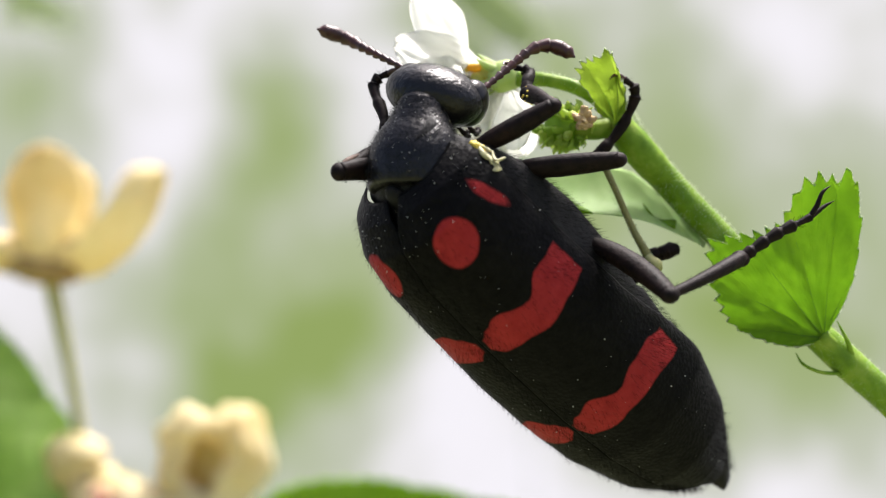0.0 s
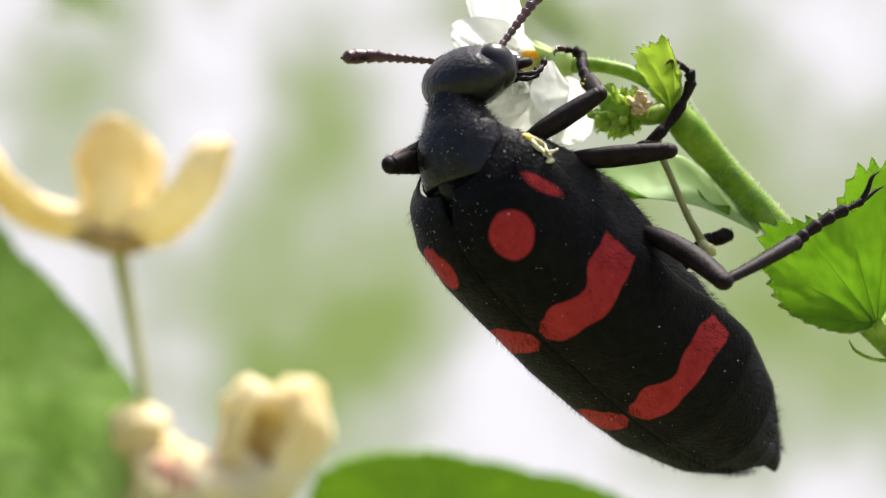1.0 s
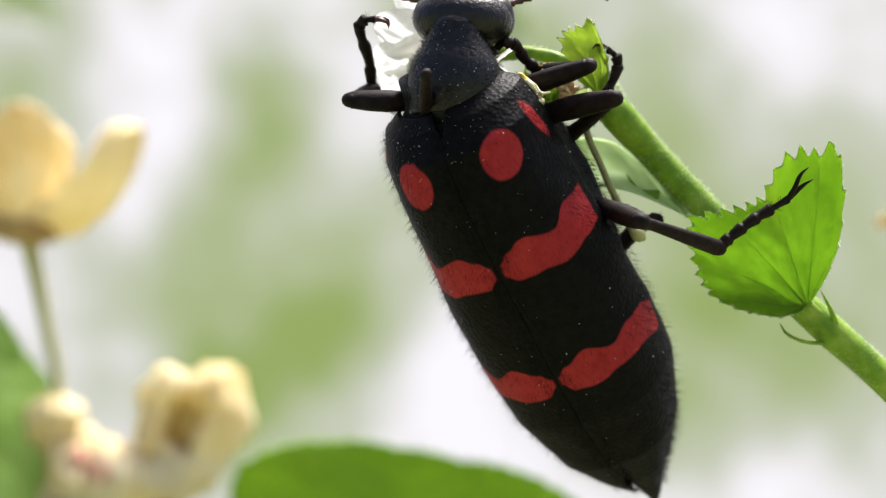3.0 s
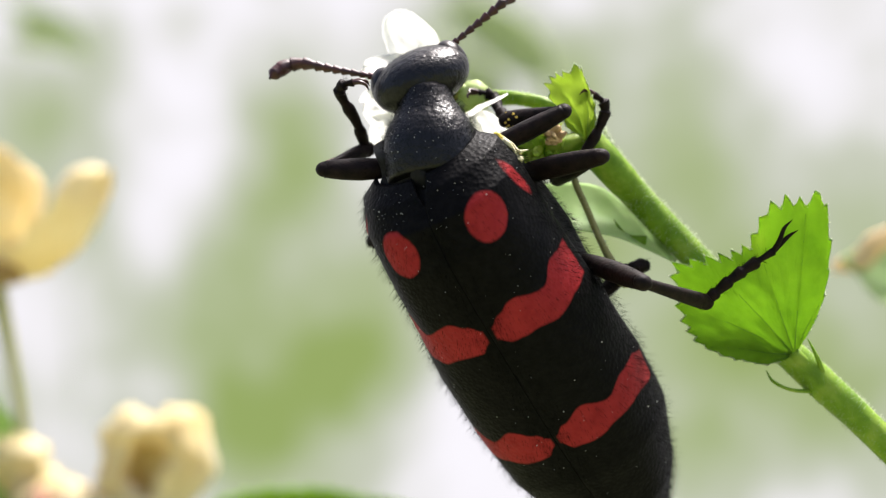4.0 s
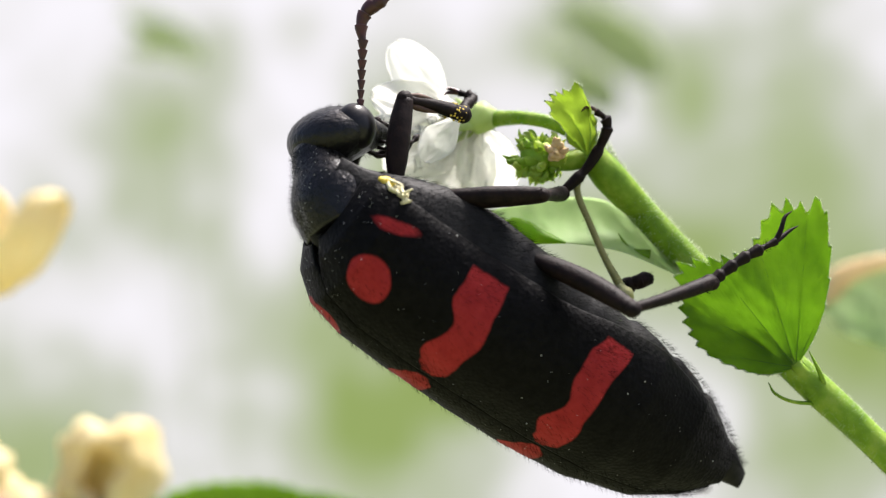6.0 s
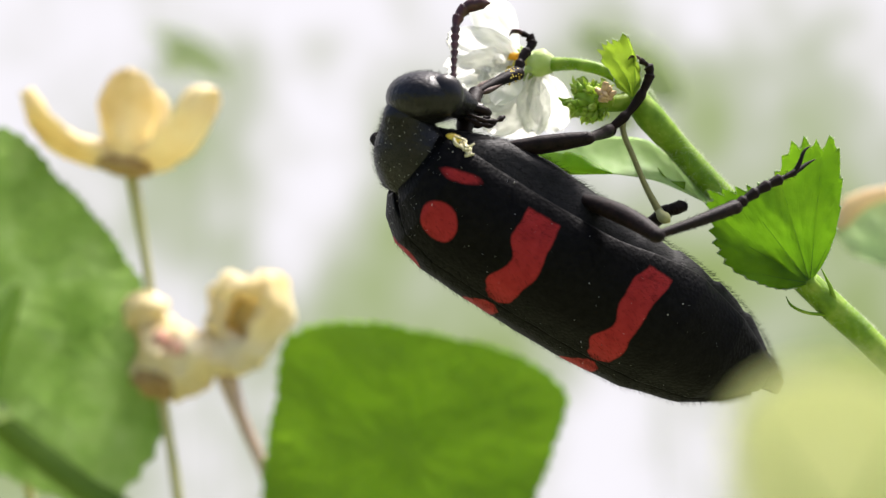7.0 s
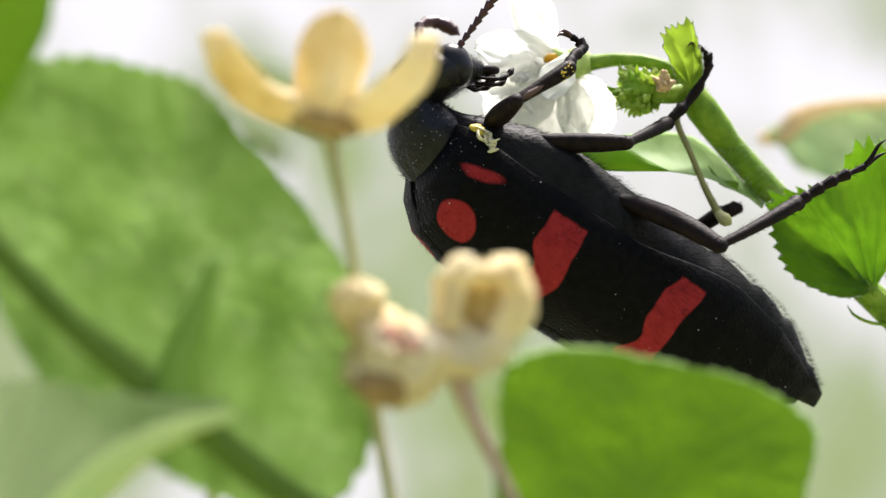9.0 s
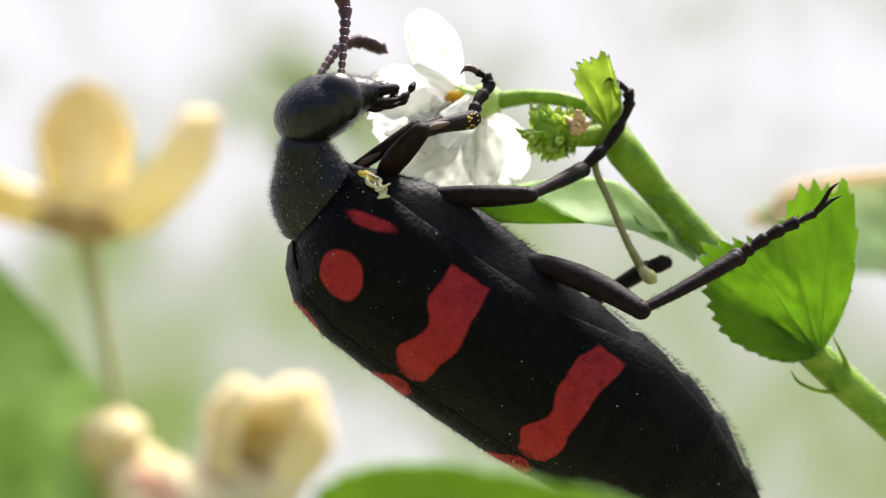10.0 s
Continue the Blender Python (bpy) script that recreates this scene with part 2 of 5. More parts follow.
def curve_points(points, n):
    """A smooth line through points."""
    pts = [Vector(p) for p in points]
    if len(pts) == 2:
        return [pts[0].lerp(pts[1], i / n) for i in range(n + 1)]
    out = []
    for i in range(n + 1):
        s = i / n * (len(pts) - 1)
        k = min(int(s), len(pts) - 2)
        u = s - k
        p0, p1, p2, p3 = pts[max(k - 1, 0)], pts[k], pts[k + 1], pts[min(k + 2, len(pts) - 1)]
        d1, d2, d3 = max((p1 - p0).length, 1e-9), (p2 - p1).length, max((p3 - p2).length, 1e-9)
        m1 = (p2 - p0) * (d2 / (d1 + d2)) if p0 != p1 else p2 - p1
        m2 = (p3 - p1) * (d2 / (d2 + d3)) if p3 != p2 else p2 - p1
        out.append((2 * u ** 3 - 3 * u * u + 1) * p1 + (u ** 3 - 2 * u * u + u) * m1 + (3 * u * u - 2 * u ** 3) * p2 + (u ** 3 - u * u) * m2)
    return out


def tube(bm, points, radii, n=24, seg=12, flat=1.0):
    """A tapered tube along a smooth line; radii: values at even steps along it."""
    line = curve_points(points, n)
    rings, side = [], None
    for i, p in enumerate(line):
        d = (line[min(i + 1, n)] - line[max(i - 1, 0)]).normalized()
        side = (Vector((0.3, -1, 0.2)) if side is None else side)
        side = (side - d * side.dot(d)).normalized()
        up = d.cross(side)
        r = float(np.interp(i / n, np.linspace(0, 1, len(radii)), radii))
        rings.append([p + side * (r * flat * math.cos(a)) + up * (r * math.sin(a)) for a in np.linspace(0, 2 * math.pi, seg, endpoint=False)])
    loft(bm, rings)
    return line


def blob(bm, at, radii, turn=None, u=16, v=10, rough=0.0, freq=1.0):
    """An ellipsoid, roughened by noise."""
    m = Matrix.LocRotScale(Vector(at), turn, Vector(radii))
    made = bmesh.ops.create_uvsphere(bm, u_segments=u, v_segments=v, radius=1.0, matrix=m)
    if rough:
        for w in made["verts"]:
            d = w.co - Vector(at)
            w.co += d * rough * noise.noise(w.co * freq)


def frame_of(direction, up):
    """A turn whose y axis points along direction and whose z axis leans to up."""
    y = Vector(direction).normalized()
    x = y.cross(Vector(up))
    x = x.normalized() if x.length > 1e-6 else Vector((1, 0, 0))
    return Matrix((x, y, x.cross(y))).transposed().to_quaternion()


def hairs(name, spots, parent, mat, width=0.018):
    """Fine tapered hairs as one mesh: spots of (root, tip)."""
    bm = bmesh.new()
    for a, b in spots:
        a, b = Vector(a), Vector(b)
        d = (b - a).normalized()
        s = d.orthogonal().normalized()
        t = d.cross(s)
        ring = [bm.verts.new(a + (s * math.cos(k) + t * math.sin(k)) * width) for k in (0, 2.1, 4.2)]
        tip = bm.verts.new(b)
        for i in range(3):
            bm.faces.new((ring[i], ring[(i + 1) % 3], tip))
    return tagged(part(name, bm, mat, parent), kind="stuff")


def fan_leaf(name, base, right, up, outline, mat, teeth=26, bite=0.07, cup=0.0, bend=0.0, thick=0.12, veins=5, vein_mat=None, vein_r=0.09, fold=0.0, rings=14, uneven=0.0, quilt=0.0, fringe=0.0):
    """A toothed leaf that spreads from its stalk's end. outline: (angle from up in degrees, radius). cup lifts its rim, bend arches it, fold creases it along its midrib, fringe is the length of pale hairs on its rim."""
    base, right, up = Vector(base), Vector(right).normalized(), Vector(up).normalized()
    out = right.cross(up).normalized()
    a0, a1 = outline[0][0], outline[-1][0]
    n = teeth * 5

    def radius(a):
        return float(np.interp(a, [o[0] for o in outline], [o[1] for o in outline]))

    reach_max = max(o[1] for o in outline)

    def lift(x, y):
        s = math.hypot(x, y) / reach_max
        a = math.degrees(math.atan2(x, y))
        puff = quilt * abs(math.sin((a - a0) / (a1 - a0) * max(veins, 1) * math.pi + math.pi / 2)) * s * (1 + 0.7 * math.sin(s * 17 + a * 0.06))
        return reach_max * (puff + cup * s * s + bend * (y / reach_max) ** 2 + fold * abs(x) / reach_max + uneven * noise.noise(Vector((x * 0.5, y * 0.5, 1.7))) + 0.3 * uneven * noise.noise(Vector((x * 2.2, y * 2.2, 4.1))))

    def place(a, r):
        x, y = r * math.sin(radians(a)), r * math.cos(radians(a))
        return base + right * x + up * y + out * lift(x, y)

    bm = bmesh.new()
    grid = []
    for i in range(n + 1):
        a = a0 + (a1 - a0) * i / n
        saw = (i % 5) / 5
        r1 = radius(a) * (1 - bite * (saw if saw < 0.7 else (1 - saw) * 2.3))
        grid.append([bm.verts.new(place(a, r1 * (0.02 + 0.98 * (k / rings)))) for k in range(rings + 1)])
    hub = bm.verts.new(place(0, 0))
    for p, q in zip(grid, grid[1:]):
        bm.faces.new((hub, q[0], p[0]))
        for k in range(rings):
            bm.faces.new((p[k], q[k], q[k + 1], p[k + 1]))
    bmesh.ops.solidify(bm, geom=bm.faces[:], thickness=thick)
    leaf = part(name, bm, mat)
    if fringe:
        rng, spots = random.Random(44), []
        for i in range(n * 6):
            a = rng.uniform(a0, a1)
            tooth = (a - a0) / (a1 - a0) * n % 5 / 5
            r = radius(a) * (1 - bite * (tooth if tooth < 0.7 else (1 - tooth) * 2.3))
            p = place(a, r * 0.99)
            d = (place(a, r * 1.05) - p).normalized() + Vector((rng.uniform(-0.6, 0.6), rng.uniform(-0.6, 0.6), rng.uniform(-0.6, 0.6)))
            spots.append((p, p + d.normalized() * fringe * rng.uniform(0.4, 1.0)))
        hairs("hair", spots, leaf, STEM_HAIR, 0.017)
    for k in range(veins):
        bm = bmesh.new()
        a = a0 + (a1 - a0) * (k + 0.5) / veins
        r = radius(a) * 0.88
        tube(bm, [place(a, r * s) + out * thick * 0.1 for s in (0.0, 0.3, 0.65, 1.0)], [vein_r, vein_r * 0.7, vein_r * 0.25], 14, 6)
        part("vein", bm, vein_mat or VEIN, leaf)
    return leaf


# ---- setting ----
def make_ground():
    bm = bmesh.new()
    n = 24
    rows = [[bm.verts.new((x * 4000, y * 4000, -420 + 12 * noise.noise(Vector((x * 0.7, y * 0.7, 0))))) for x in range(-n, n + 1)] for y in range(-n, n + 1)]
    for a, b in zip(rows, rows[1:]):
        for i in range(2 * n):
            bm.faces.new((a[i], a[i + 1], b[i + 1], b[i]))
    tagged(part("ground", bm, SOIL), "dry soil with sparse grass below the plants", "ground", kind="structure")


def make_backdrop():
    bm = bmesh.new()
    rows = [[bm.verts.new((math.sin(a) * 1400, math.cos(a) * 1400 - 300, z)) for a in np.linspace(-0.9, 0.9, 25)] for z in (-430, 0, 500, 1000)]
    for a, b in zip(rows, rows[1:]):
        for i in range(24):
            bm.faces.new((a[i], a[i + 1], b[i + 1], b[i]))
    tagged(part("backdrop", bm, GLOWING_HAZE), "self-glowing screen painted with hazy sky and foliage far behind the plants", "backdrop", kind="structure")


make_ground()
make_backdrop()


# ---- the beetle ----
STATIONS = [-22.1, -21.0, -19.7, -17.9, -15.0, -12.0, -9.0, -6.0, -3.5, -1.8, -0.8, -0.3]


def elytra_w(y):
    return float(np.interp(y, STATIONS, [0.18, 0.91, 1.81, 2.85, 3.78, 4.03, 4.06, 3.77, 3.65, 3.56, 3.17, 2.34]))


def elytra_h(y):
    return float(np.interp(y, STATIONS, [0.62, 1.45, 2.56, 3.66, 4.45, 4.79, 4.92, 5.01, 4.95, 4.47, 3.51, 2.71]))


def smooth_step(x, xs, ys):
    """Smooth interpolation through (xs, ys)."""
    if x <= xs[0]:
        return ys[0]
    for a, b, p, q in zip(xs, xs[1:], ys, ys[1:]):
        if x <= b:
            u = (x - a) / (b - a)
            return p + (q - p) * u * u * (3 - 2 * u)
    return ys[-1]


def red_marks(y, a, side):
    """How far inside a red mark a place on the elytron is, in millimetres: y along the body, a degrees round from the suture."""
    s = a * 0.073
    spot = 0.93 - math.hypot(y + 2.5, s - (33 if side > 0 else 28) * 0.073)
    u = ((y + 2.2) * -0.94 + (s - 62.5 * 0.073) * 0.34, (y + 2.2) * 0.34 + (s - 62.5 * 0.073) * 0.94)
    shoulder = 0.24 - math.hypot(u[0] * 0.25, u[1])
    upper = smooth_step(a, [3, 10, 21, 41, 53, 70], [-6.6, -6.2, -5.85, -6.25, -5.6, -5.65])
    lower = smooth_step(a, [3, 10, 25, 38, 55, 70], [-7.2, -7.55, -7.55, -7.7, -7.45, -7.35])
    first = min(upper - y, y - lower, s - 3 * 0.073, 70 * 0.073 - s)
    upper = smooth_step(a, [2, 9, 23, 38, 52, 66, 77], [-12.4, -12.0, -11.55, -12.0, -11.6, -11.6, -12.0])
    lower = smooth_step(a, [2, 9, 22, 38, 56, 77], [-12.8, -13.25, -13.35, -13.1, -13.05, -13.35])
    second = min(upper - y, y - lower, s - 2 * 0.073, 78 * 0.073 - s)
    return max(spot, shoulder, first, second)


def shell_point(y, a, side, lift=0.0):
    w, h = elytra_w(y) + lift, elytra_h(y) + lift
    r = radians(a)
    sn, cs = math.sin(r), math.cos(r)
    k = (abs(sn) ** 2.5 + abs(cs) ** 2.5) ** -0.4
    return Vector((side * w * sn * k, y, h * cs * k))


def make_elytron(side, beetle):
    bm = bmesh.new()
    mark = bm.verts.layers.float.new("mark")
    ys = [-0.35 - 20.65 * (0.5 - 0.5 * math.cos(math.pi * min(1, max(0, i / 200)))) ** 0.95 for i in range(201)]
    outer, inner = [], []
    for y in ys:
        gap = 0.06 + max(0, -19.1 - y) * 12 + max(0, y + 1.2) * 9
        last = 80 + 14 * smooth_step(-y, [9, 15], [0, 1])
        ro, ri = [], []
        for k in range(73):
            a = gap + (last - gap) * k / 72
            roll = -0.15 * (max(0, k - 64) / 8) ** 2 - 0.025 * (max(0, 4 - k) / 4) ** 2
            v = bm.verts.new(shell_point(y, a, side, roll + 0.03 * noise.noise(Vector((y * 0.8, a * 0.06, side)))))
            v[mark] = red_marks(y, a, side)
            ro.append(v)
            ri.append(bm.verts.new(shell_point(y, a, side, -0.18)))
            ri[-1][mark] = -1.0
        outer.append(ro)
        inner.append(ri)
    for rows, flip in ((outer, False), (inner, True)):
        for p, q in zip(rows, rows[1:]):
            for k in range(72):
                f = (p[k], p[k + 1], q[k + 1], q[k])
                bm.faces.new(f[::-1] if flip else f)
    rim = [(outer[0], inner[0]), (outer[-1], inner[-1]), ([r[0] for r in outer], [r[0] for r in inner]), ([r[-1] for r in outer], [r[-1] for r in inner])]
    for o, i in rim:
        for k in range(len(o) - 1):
            bm.faces.new((o[k], o[k + 1], i[k + 1], i[k]))
    e = part("elytron", bm, SHELL, beetle, "matt black wing case with red spots and wavy bands")
    rng = random.Random(5 + side)
    spots = []
    for _ in range(3600):
        y, a = rng.uniform(-20.8, -0.6), rng.uniform(2, 84) if rng.random() < 0.7 else rng.uniform(62, 86)
        if rng.random() < 0.25:
            a = rng.uniform(0.5, 10)
        p = shell_point(y, a, side)
        n = (p - Vector((0, y, 0))).normalized()
        spots.append((p, p + n * rng.uniform(0.08, 0.28) + Vector((0, -rng.uniform(0.1, 0.3), 0))))
    for _ in range(900):
        y, a = rng.uniform(-19.5, -0.8), rng.uniform(55, 86)
        p = shell_point(y, a, side)
        n = (p - Vector((0, y, 0))).normalized()
        spots.append((p, p + n * rng.uniform(0.3, 0.55) + Vector((0, -rng.uniform(0.0, 0.25), rng.uniform(-0.15, 0.1)))))
    hairs("hair", spots, e, HAIR, 0.0065)


def trunk_size(y):
    """Half width, belly and back of the trunk at y."""
    ys = [-22.2, -21.5, -20.4, -19.2, -17.6, -15.0, -12.0, -9.0, -6.0, -3.5, -1.8, -0.3, 0.7]
    w = float(np.interp(y, ys, [0.3, 0.65, 1.15, 1.75, 2.5, 3.2, 3.42, 3.7, 3.85, 3.55, 2.9, 2.1, 1.95]))
    low = float(np.interp(y, ys, [-0.1, -0.55, -1.3, -1.95, -2.35, -2.5, -2.35, -2.25, -2.35, -2.05, -1.35, -0.6, -0.35]))
    top = float(np.interp(y, ys, [0.75, 0.85, 1.1, 1.7, 2.65, 3.45, 3.85, 4.05, 4.2, 4.15, 3.6, 2.35, 1.9]))
    return w, low, top


def make_trunk(beetle):
    """Thorax and abdomen under the wing cases."""
    bm = bmesh.new()
    rings = []
    for i in range(61):
        y = 0.7 - 22.9 * i / 60
        w, low, top = trunk_size(y)
        step = 0.0
        if y < -9:
            step = 0.24 * ((-y - 9) / 2.4 % 1.0)
        ring = []
        for a in np.linspace(0, 2 * math.pi, 40, endpoint=False):
            z = math.cos(a)
            slim = min(w, elytra_w(min(y, -0.3)) - 0.3) if y > -17 else w
            ring.append(((slim + (w - slim) * smooth_step(-z, [0.0, 0.35], [0, 1]) - step * 0.6) * math.sin(a), y, (top if z > 0 else -low - step) * z))
        rings.append(ring)
    loft(bm, rings)
    trunk = part("abdomen", bm, FUZZ, beetle, "grey-black segmented abdomen and thorax")
    rng = random.Random(8)
    spots = []
    for _ in range(6000):
        y, a = rng.uniform(-21.8, -0.8), radians(rng.uniform(70, 180)) * rng.choice((-1, 1))
        w, low, _ = trunk_size(y)
        p = Vector((w * math.sin(a), y, -low * math.cos(a)))
        n = (p - Vector((0, y, 0))).normalized()
        k = 1.3 if y > -9 else 0.9
        spots.append((p, p + n * rng.uniform(0.1, 0.3) * k + Vector((rng.uniform(-0.1, 0.1), -rng.uniform(0.1, 0.3), 0))))
    hairs("hair", spots, trunk, HAIR, 0.008)
    bm = bmesh.new()
    blob(bm, (-0.1, -0.8, 1.0), (2.15, 0.9, 1.25), u=32, v=20, rough=0.03, freq=2)
    part("mesothorax", bm, FUZZ, beetle)
    bm = bmesh.new()
    blob(bm, (0, -0.9, 2.45), (0.5, 1.0, 0.4), u=16, v=10)
    part("scutellum", bm, FUZZ, beetle)


def make_pollen_and_glints(beetle):
    """Pale specks on the wing cases for pollen and for glints, and a torn stamen stuck by the front leg."""
    rng = random.Random(17)
    bm = bmesh.new()
    # beyond the first 130, specks crowd the shoulders to imitate specular sparkle
    for i in range(210):
        y, a, side = rng.uniform(-20.4, -0.6) if i < 130 else -0.5 - 1.9 * rng.random() ** 2, rng.uniform(2, 78), rng.choice((-1, 1))
        r = rng.uniform(0.008, 0.018) * (1.9 if rng.random() < 0.1 else 1)
        made = bmesh.ops.create_icosphere(bm, subdivisions=1, radius=r)
        bmesh.ops.translate(bm, verts=made["verts"], vec=shell_point(y, a, side, 0.02))
    tagged(part("pollen_and_glints", bm, POLLEN_GLINT, beetle, "pale specks on the wing cases, pollen and painted glints"), kind="stuff")
    head, tail = Vector((2.98, -1.1, 0.42)), Vector((3.35, -2.0, 0.85))
    bm = bmesh.new()
    for _ in range(5):
        blob(bm, head + Vector((rng.uniform(-0.12, 0.12), rng.uniform(-0.25, 0.15), rng.uniform(-0.15, 0.15))), (0.18, 0.26, 0.2), u=10, v=8, rough=0.5, freq=5)
    stamen = part("torn_stamen", bm, YELLOW, beetle, "yellow torn stamen stuck by the front leg")
    for _ in range(6):
        bm = bmesh.new()
        bend = [Vector((rng.uniform(-0.1, 0.25), rng.uniform(-0.2, 0.2), rng.uniform(-0.28, 0.28))) for _ in range(3)]
        tube(bm, [head + bend[0] * 0.5, head.lerp(tail, 0.4) + bend[1], head.lerp(tail, 0.75) + bend[2], tail + bend[0], tail + bend[0] + bend[1] * 1.2], [0.08, 0.11, 0.07, 0.12, 0.05], 18, 8, 0.6)
        part("filament", bm, CREAM_PALE, stamen, "cream withered filament")


def rounded(y, ys, vs):
    """Smooth outline through (ys, vs)."""
    k = min(max(int(np.searchsorted(ys, y)) - 1, 0), len(ys) - 2)

    def slope(i):
        a, b = max(i - 1, 0), min(i + 1, len(ys) - 1)
        return (vs[b] - vs[a]) / (ys[b] - ys[a])

    h = ys[k + 1] - ys[k]
    u = min(max((y - ys[k]) / h, 0), 1)
    return (2 * u ** 3 - 3 * u * u + 1) * vs[k] + (u ** 3 - 2 * u * u + u) * h * slope(k) + (3 * u * u - 2 * u ** 3) * vs[k + 1] + (u ** 3 - u * u) * h * slope(k + 1)


PRONOTUM_Y = [-0.5, -0.42, -0.2, 0.3, 1.0, 1.7, 2.3, 2.9, 3.4, 3.7, 3.82]
PRONOTUM_W = [1.55, 1.8, 1.84, 1.88, 1.9, 1.76, 1.42, 1.1, 0.92, 0.62, 0.25]
PRONOTUM_TOP = [1.1, 1.38, 1.5, 1.6, 1.62, 1.42, 1.16, 0.98, 0.84, 0.54, 0.2]
PRONOTUM_LOW = [0.9, 1.1, 1.2, 1.4, 1.5, 1.35, 1.1, 0.9, 0.75, 0.5, 0.2]


def pronotum_point(y, a):
    w, top, low = (rounded(y, PRONOTUM_Y, v) for v in (PRONOTUM_W, PRONOTUM_TOP, PRONOTUM_LOW))
    z = math.cos(a)
    dent = 1 - 0.06 * math.exp(-((math.sin(a) * w) / 0.4) ** 2) * math.exp(-((y - 0.5) / 0.9) ** 2) if z > 0 else 1.0
    return Vector((w * math.sin(a), y, (top if z > 0 else low) * z * dent))


def make_pronotum(beetle):
    """Origin at the middle of its hind edge, head end towards y."""
    bm = bmesh.new()
    rings = []
    for i in range(61):
        y = -0.5 + 4.32 * (0.5 - 0.5 * math.cos(math.pi * i / 60))
        rings.append([pronotum_point(y, a) * (1 + 0.006 * noise.noise(Vector((y * 2.5, math.sin(a) * 4, math.cos(a) * 4)))) for a in np.linspace(0, 2 * math.pi, 64, endpoint=False)])
    loft(bm, rings)
    p = part("pronotum", bm, BLACK, beetle, "finely pitted black pronotum with short hair")
    rng = random.Random(3)
    spots = []
    for _ in range(5200):
        y, a = rng.uniform(-0.4, 3.3), rng.uniform(-math.pi, math.pi)
        r = pronotum_point(y, a)
        n = Vector((r.x, 0, r.z)).normalized()
        spots.append((r, r + n * rng.uniform(0.06, 0.26) + Vector((rng.uniform(-0.1, 0.1), rng.uniform(0.0, 0.22), 0))))
    hairs("hair", spots, p, HAIR, 0.0045)
    # pale dots: pollen, and stand-ins for glints on the pitted cuticle
    bm = bmesh.new()
    for _ in range(95):
        made = bmesh.ops.create_icosphere(bm, subdivisions=1, radius=rng.uniform(0.01, 0.026))
        bmesh.ops.translate(bm, verts=made["verts"], vec=pronotum_point(rng.uniform(-0.2, 3.2), rng.uniform(-1.7, 1.7)) * 1.01)
    tagged(part("pollen_and_glints", bm, POLLEN_GLINT, p, "pale specks, pollen and painted glints"), kind="stuff")
    return p


HEAD_Y = [-1.9, -1.8, -1.5, -1.0, -0.4, 0.3, 0.9, 1.4, 1.9, 2.4, 2.6]
HEAD_W = [0.25, 0.72, 1.32, 1.82, 2.06, 2.02, 1.65, 1.15, 0.9, 0.6, 0.2]
HEAD_H = [0.2, 0.5, 0.86, 1.12, 1.24, 1.22, 1.04, 0.84, 0.66, 0.42, 0.15]


def head_point(y, a):
    w, h = rounded(y, HEAD_Y, HEAD_W), rounded(y, HEAD_Y, HEAD_H)
    drop = 0.0 if y < 0 else 0.085 * y * y
    return Vector((w * math.sin(a), y, h * math.cos(a) - drop))


def make_head(beetle):
    """Origin at its middle, mouth towards y, brow up."""
    bm = bmesh.new()
    rings = []
    for i in range(61):
        y = -1.9 + 4.5 * (0.5 - 0.5 * math.cos(math.pi * i / 60))
        rings.append([head_point(y, a) for a in np.linspace(0, 2 * math.pi, 64, endpoint=False)])
    loft(bm, rings)
    head = part("head", bm, BLACK, beetle, "rounded black head bent down to the flower")
    for side in (-1, 1):
        bm = bmesh.new()
        blob(bm, (side * 1.42, 0.3, 0.08), (0.7, 0.88, 0.98), u=40, v=26)
        part("eye", bm, EYE, head, "bulging glossy dark eye")
        bm = bmesh.new()
        tube(bm, [(side * 0.5, 2.1, -0.5), (side * 0.66, 2.6, -0.65), (side * 0.45, 3.0, -0.78), (side * 0.1, 3.12, -0.82)], [0.24, 0.2, 0.05], 14, 10)
        part("mandible", bm, LEG, head)
        for k, (dx, dz) in enumerate(((0.75, -0.75), (0.4, -0.95))):
            bm = bmesh.new()
            line = [(side * dx, 1.7, dz), (side * (dx + 0.28), 2.4, dz - 0.35), (side * (dx + 0.18), 3.1, dz - 0.4), (side * dx, 3.65 - 0.4 * k, dz - 0.2)]
            tube(bm, line, [0.08, 0.07, 0.12, 0.08, 0.15, 0.07, 0.16, 0.08], 28, 9)
            part("palp", bm, LEG, head, "jointed brown palp")
    bm = bmesh.new()
    blob(bm, (0, 2.55, -0.5), (0.5, 0.42, 0.26), u=18, v=12)
    part("labrum", bm, BLACK, head)
    rng = random.Random(4)
    spots = []
    for _ in range(2200):
        y, a = rng.uniform(-1.5, 2.4), rng.uniform(-math.pi, math.pi)
        r = head_point(y, a)
        n = Vector((r.x, 0, r.z)).normalized()
        long = 2.6 if y > 0.8 and math.cos(a) < 0 else 1.0
        spots.append((r, r + n * rng.uniform(0.05, 0.16) * long + Vector((0, rng.uniform(0.0, 0.16), 0))))
    hairs("hair", spots, head, HAIR, 0.0045)
    return head


STALK, CLUB = 3.0, 2.1


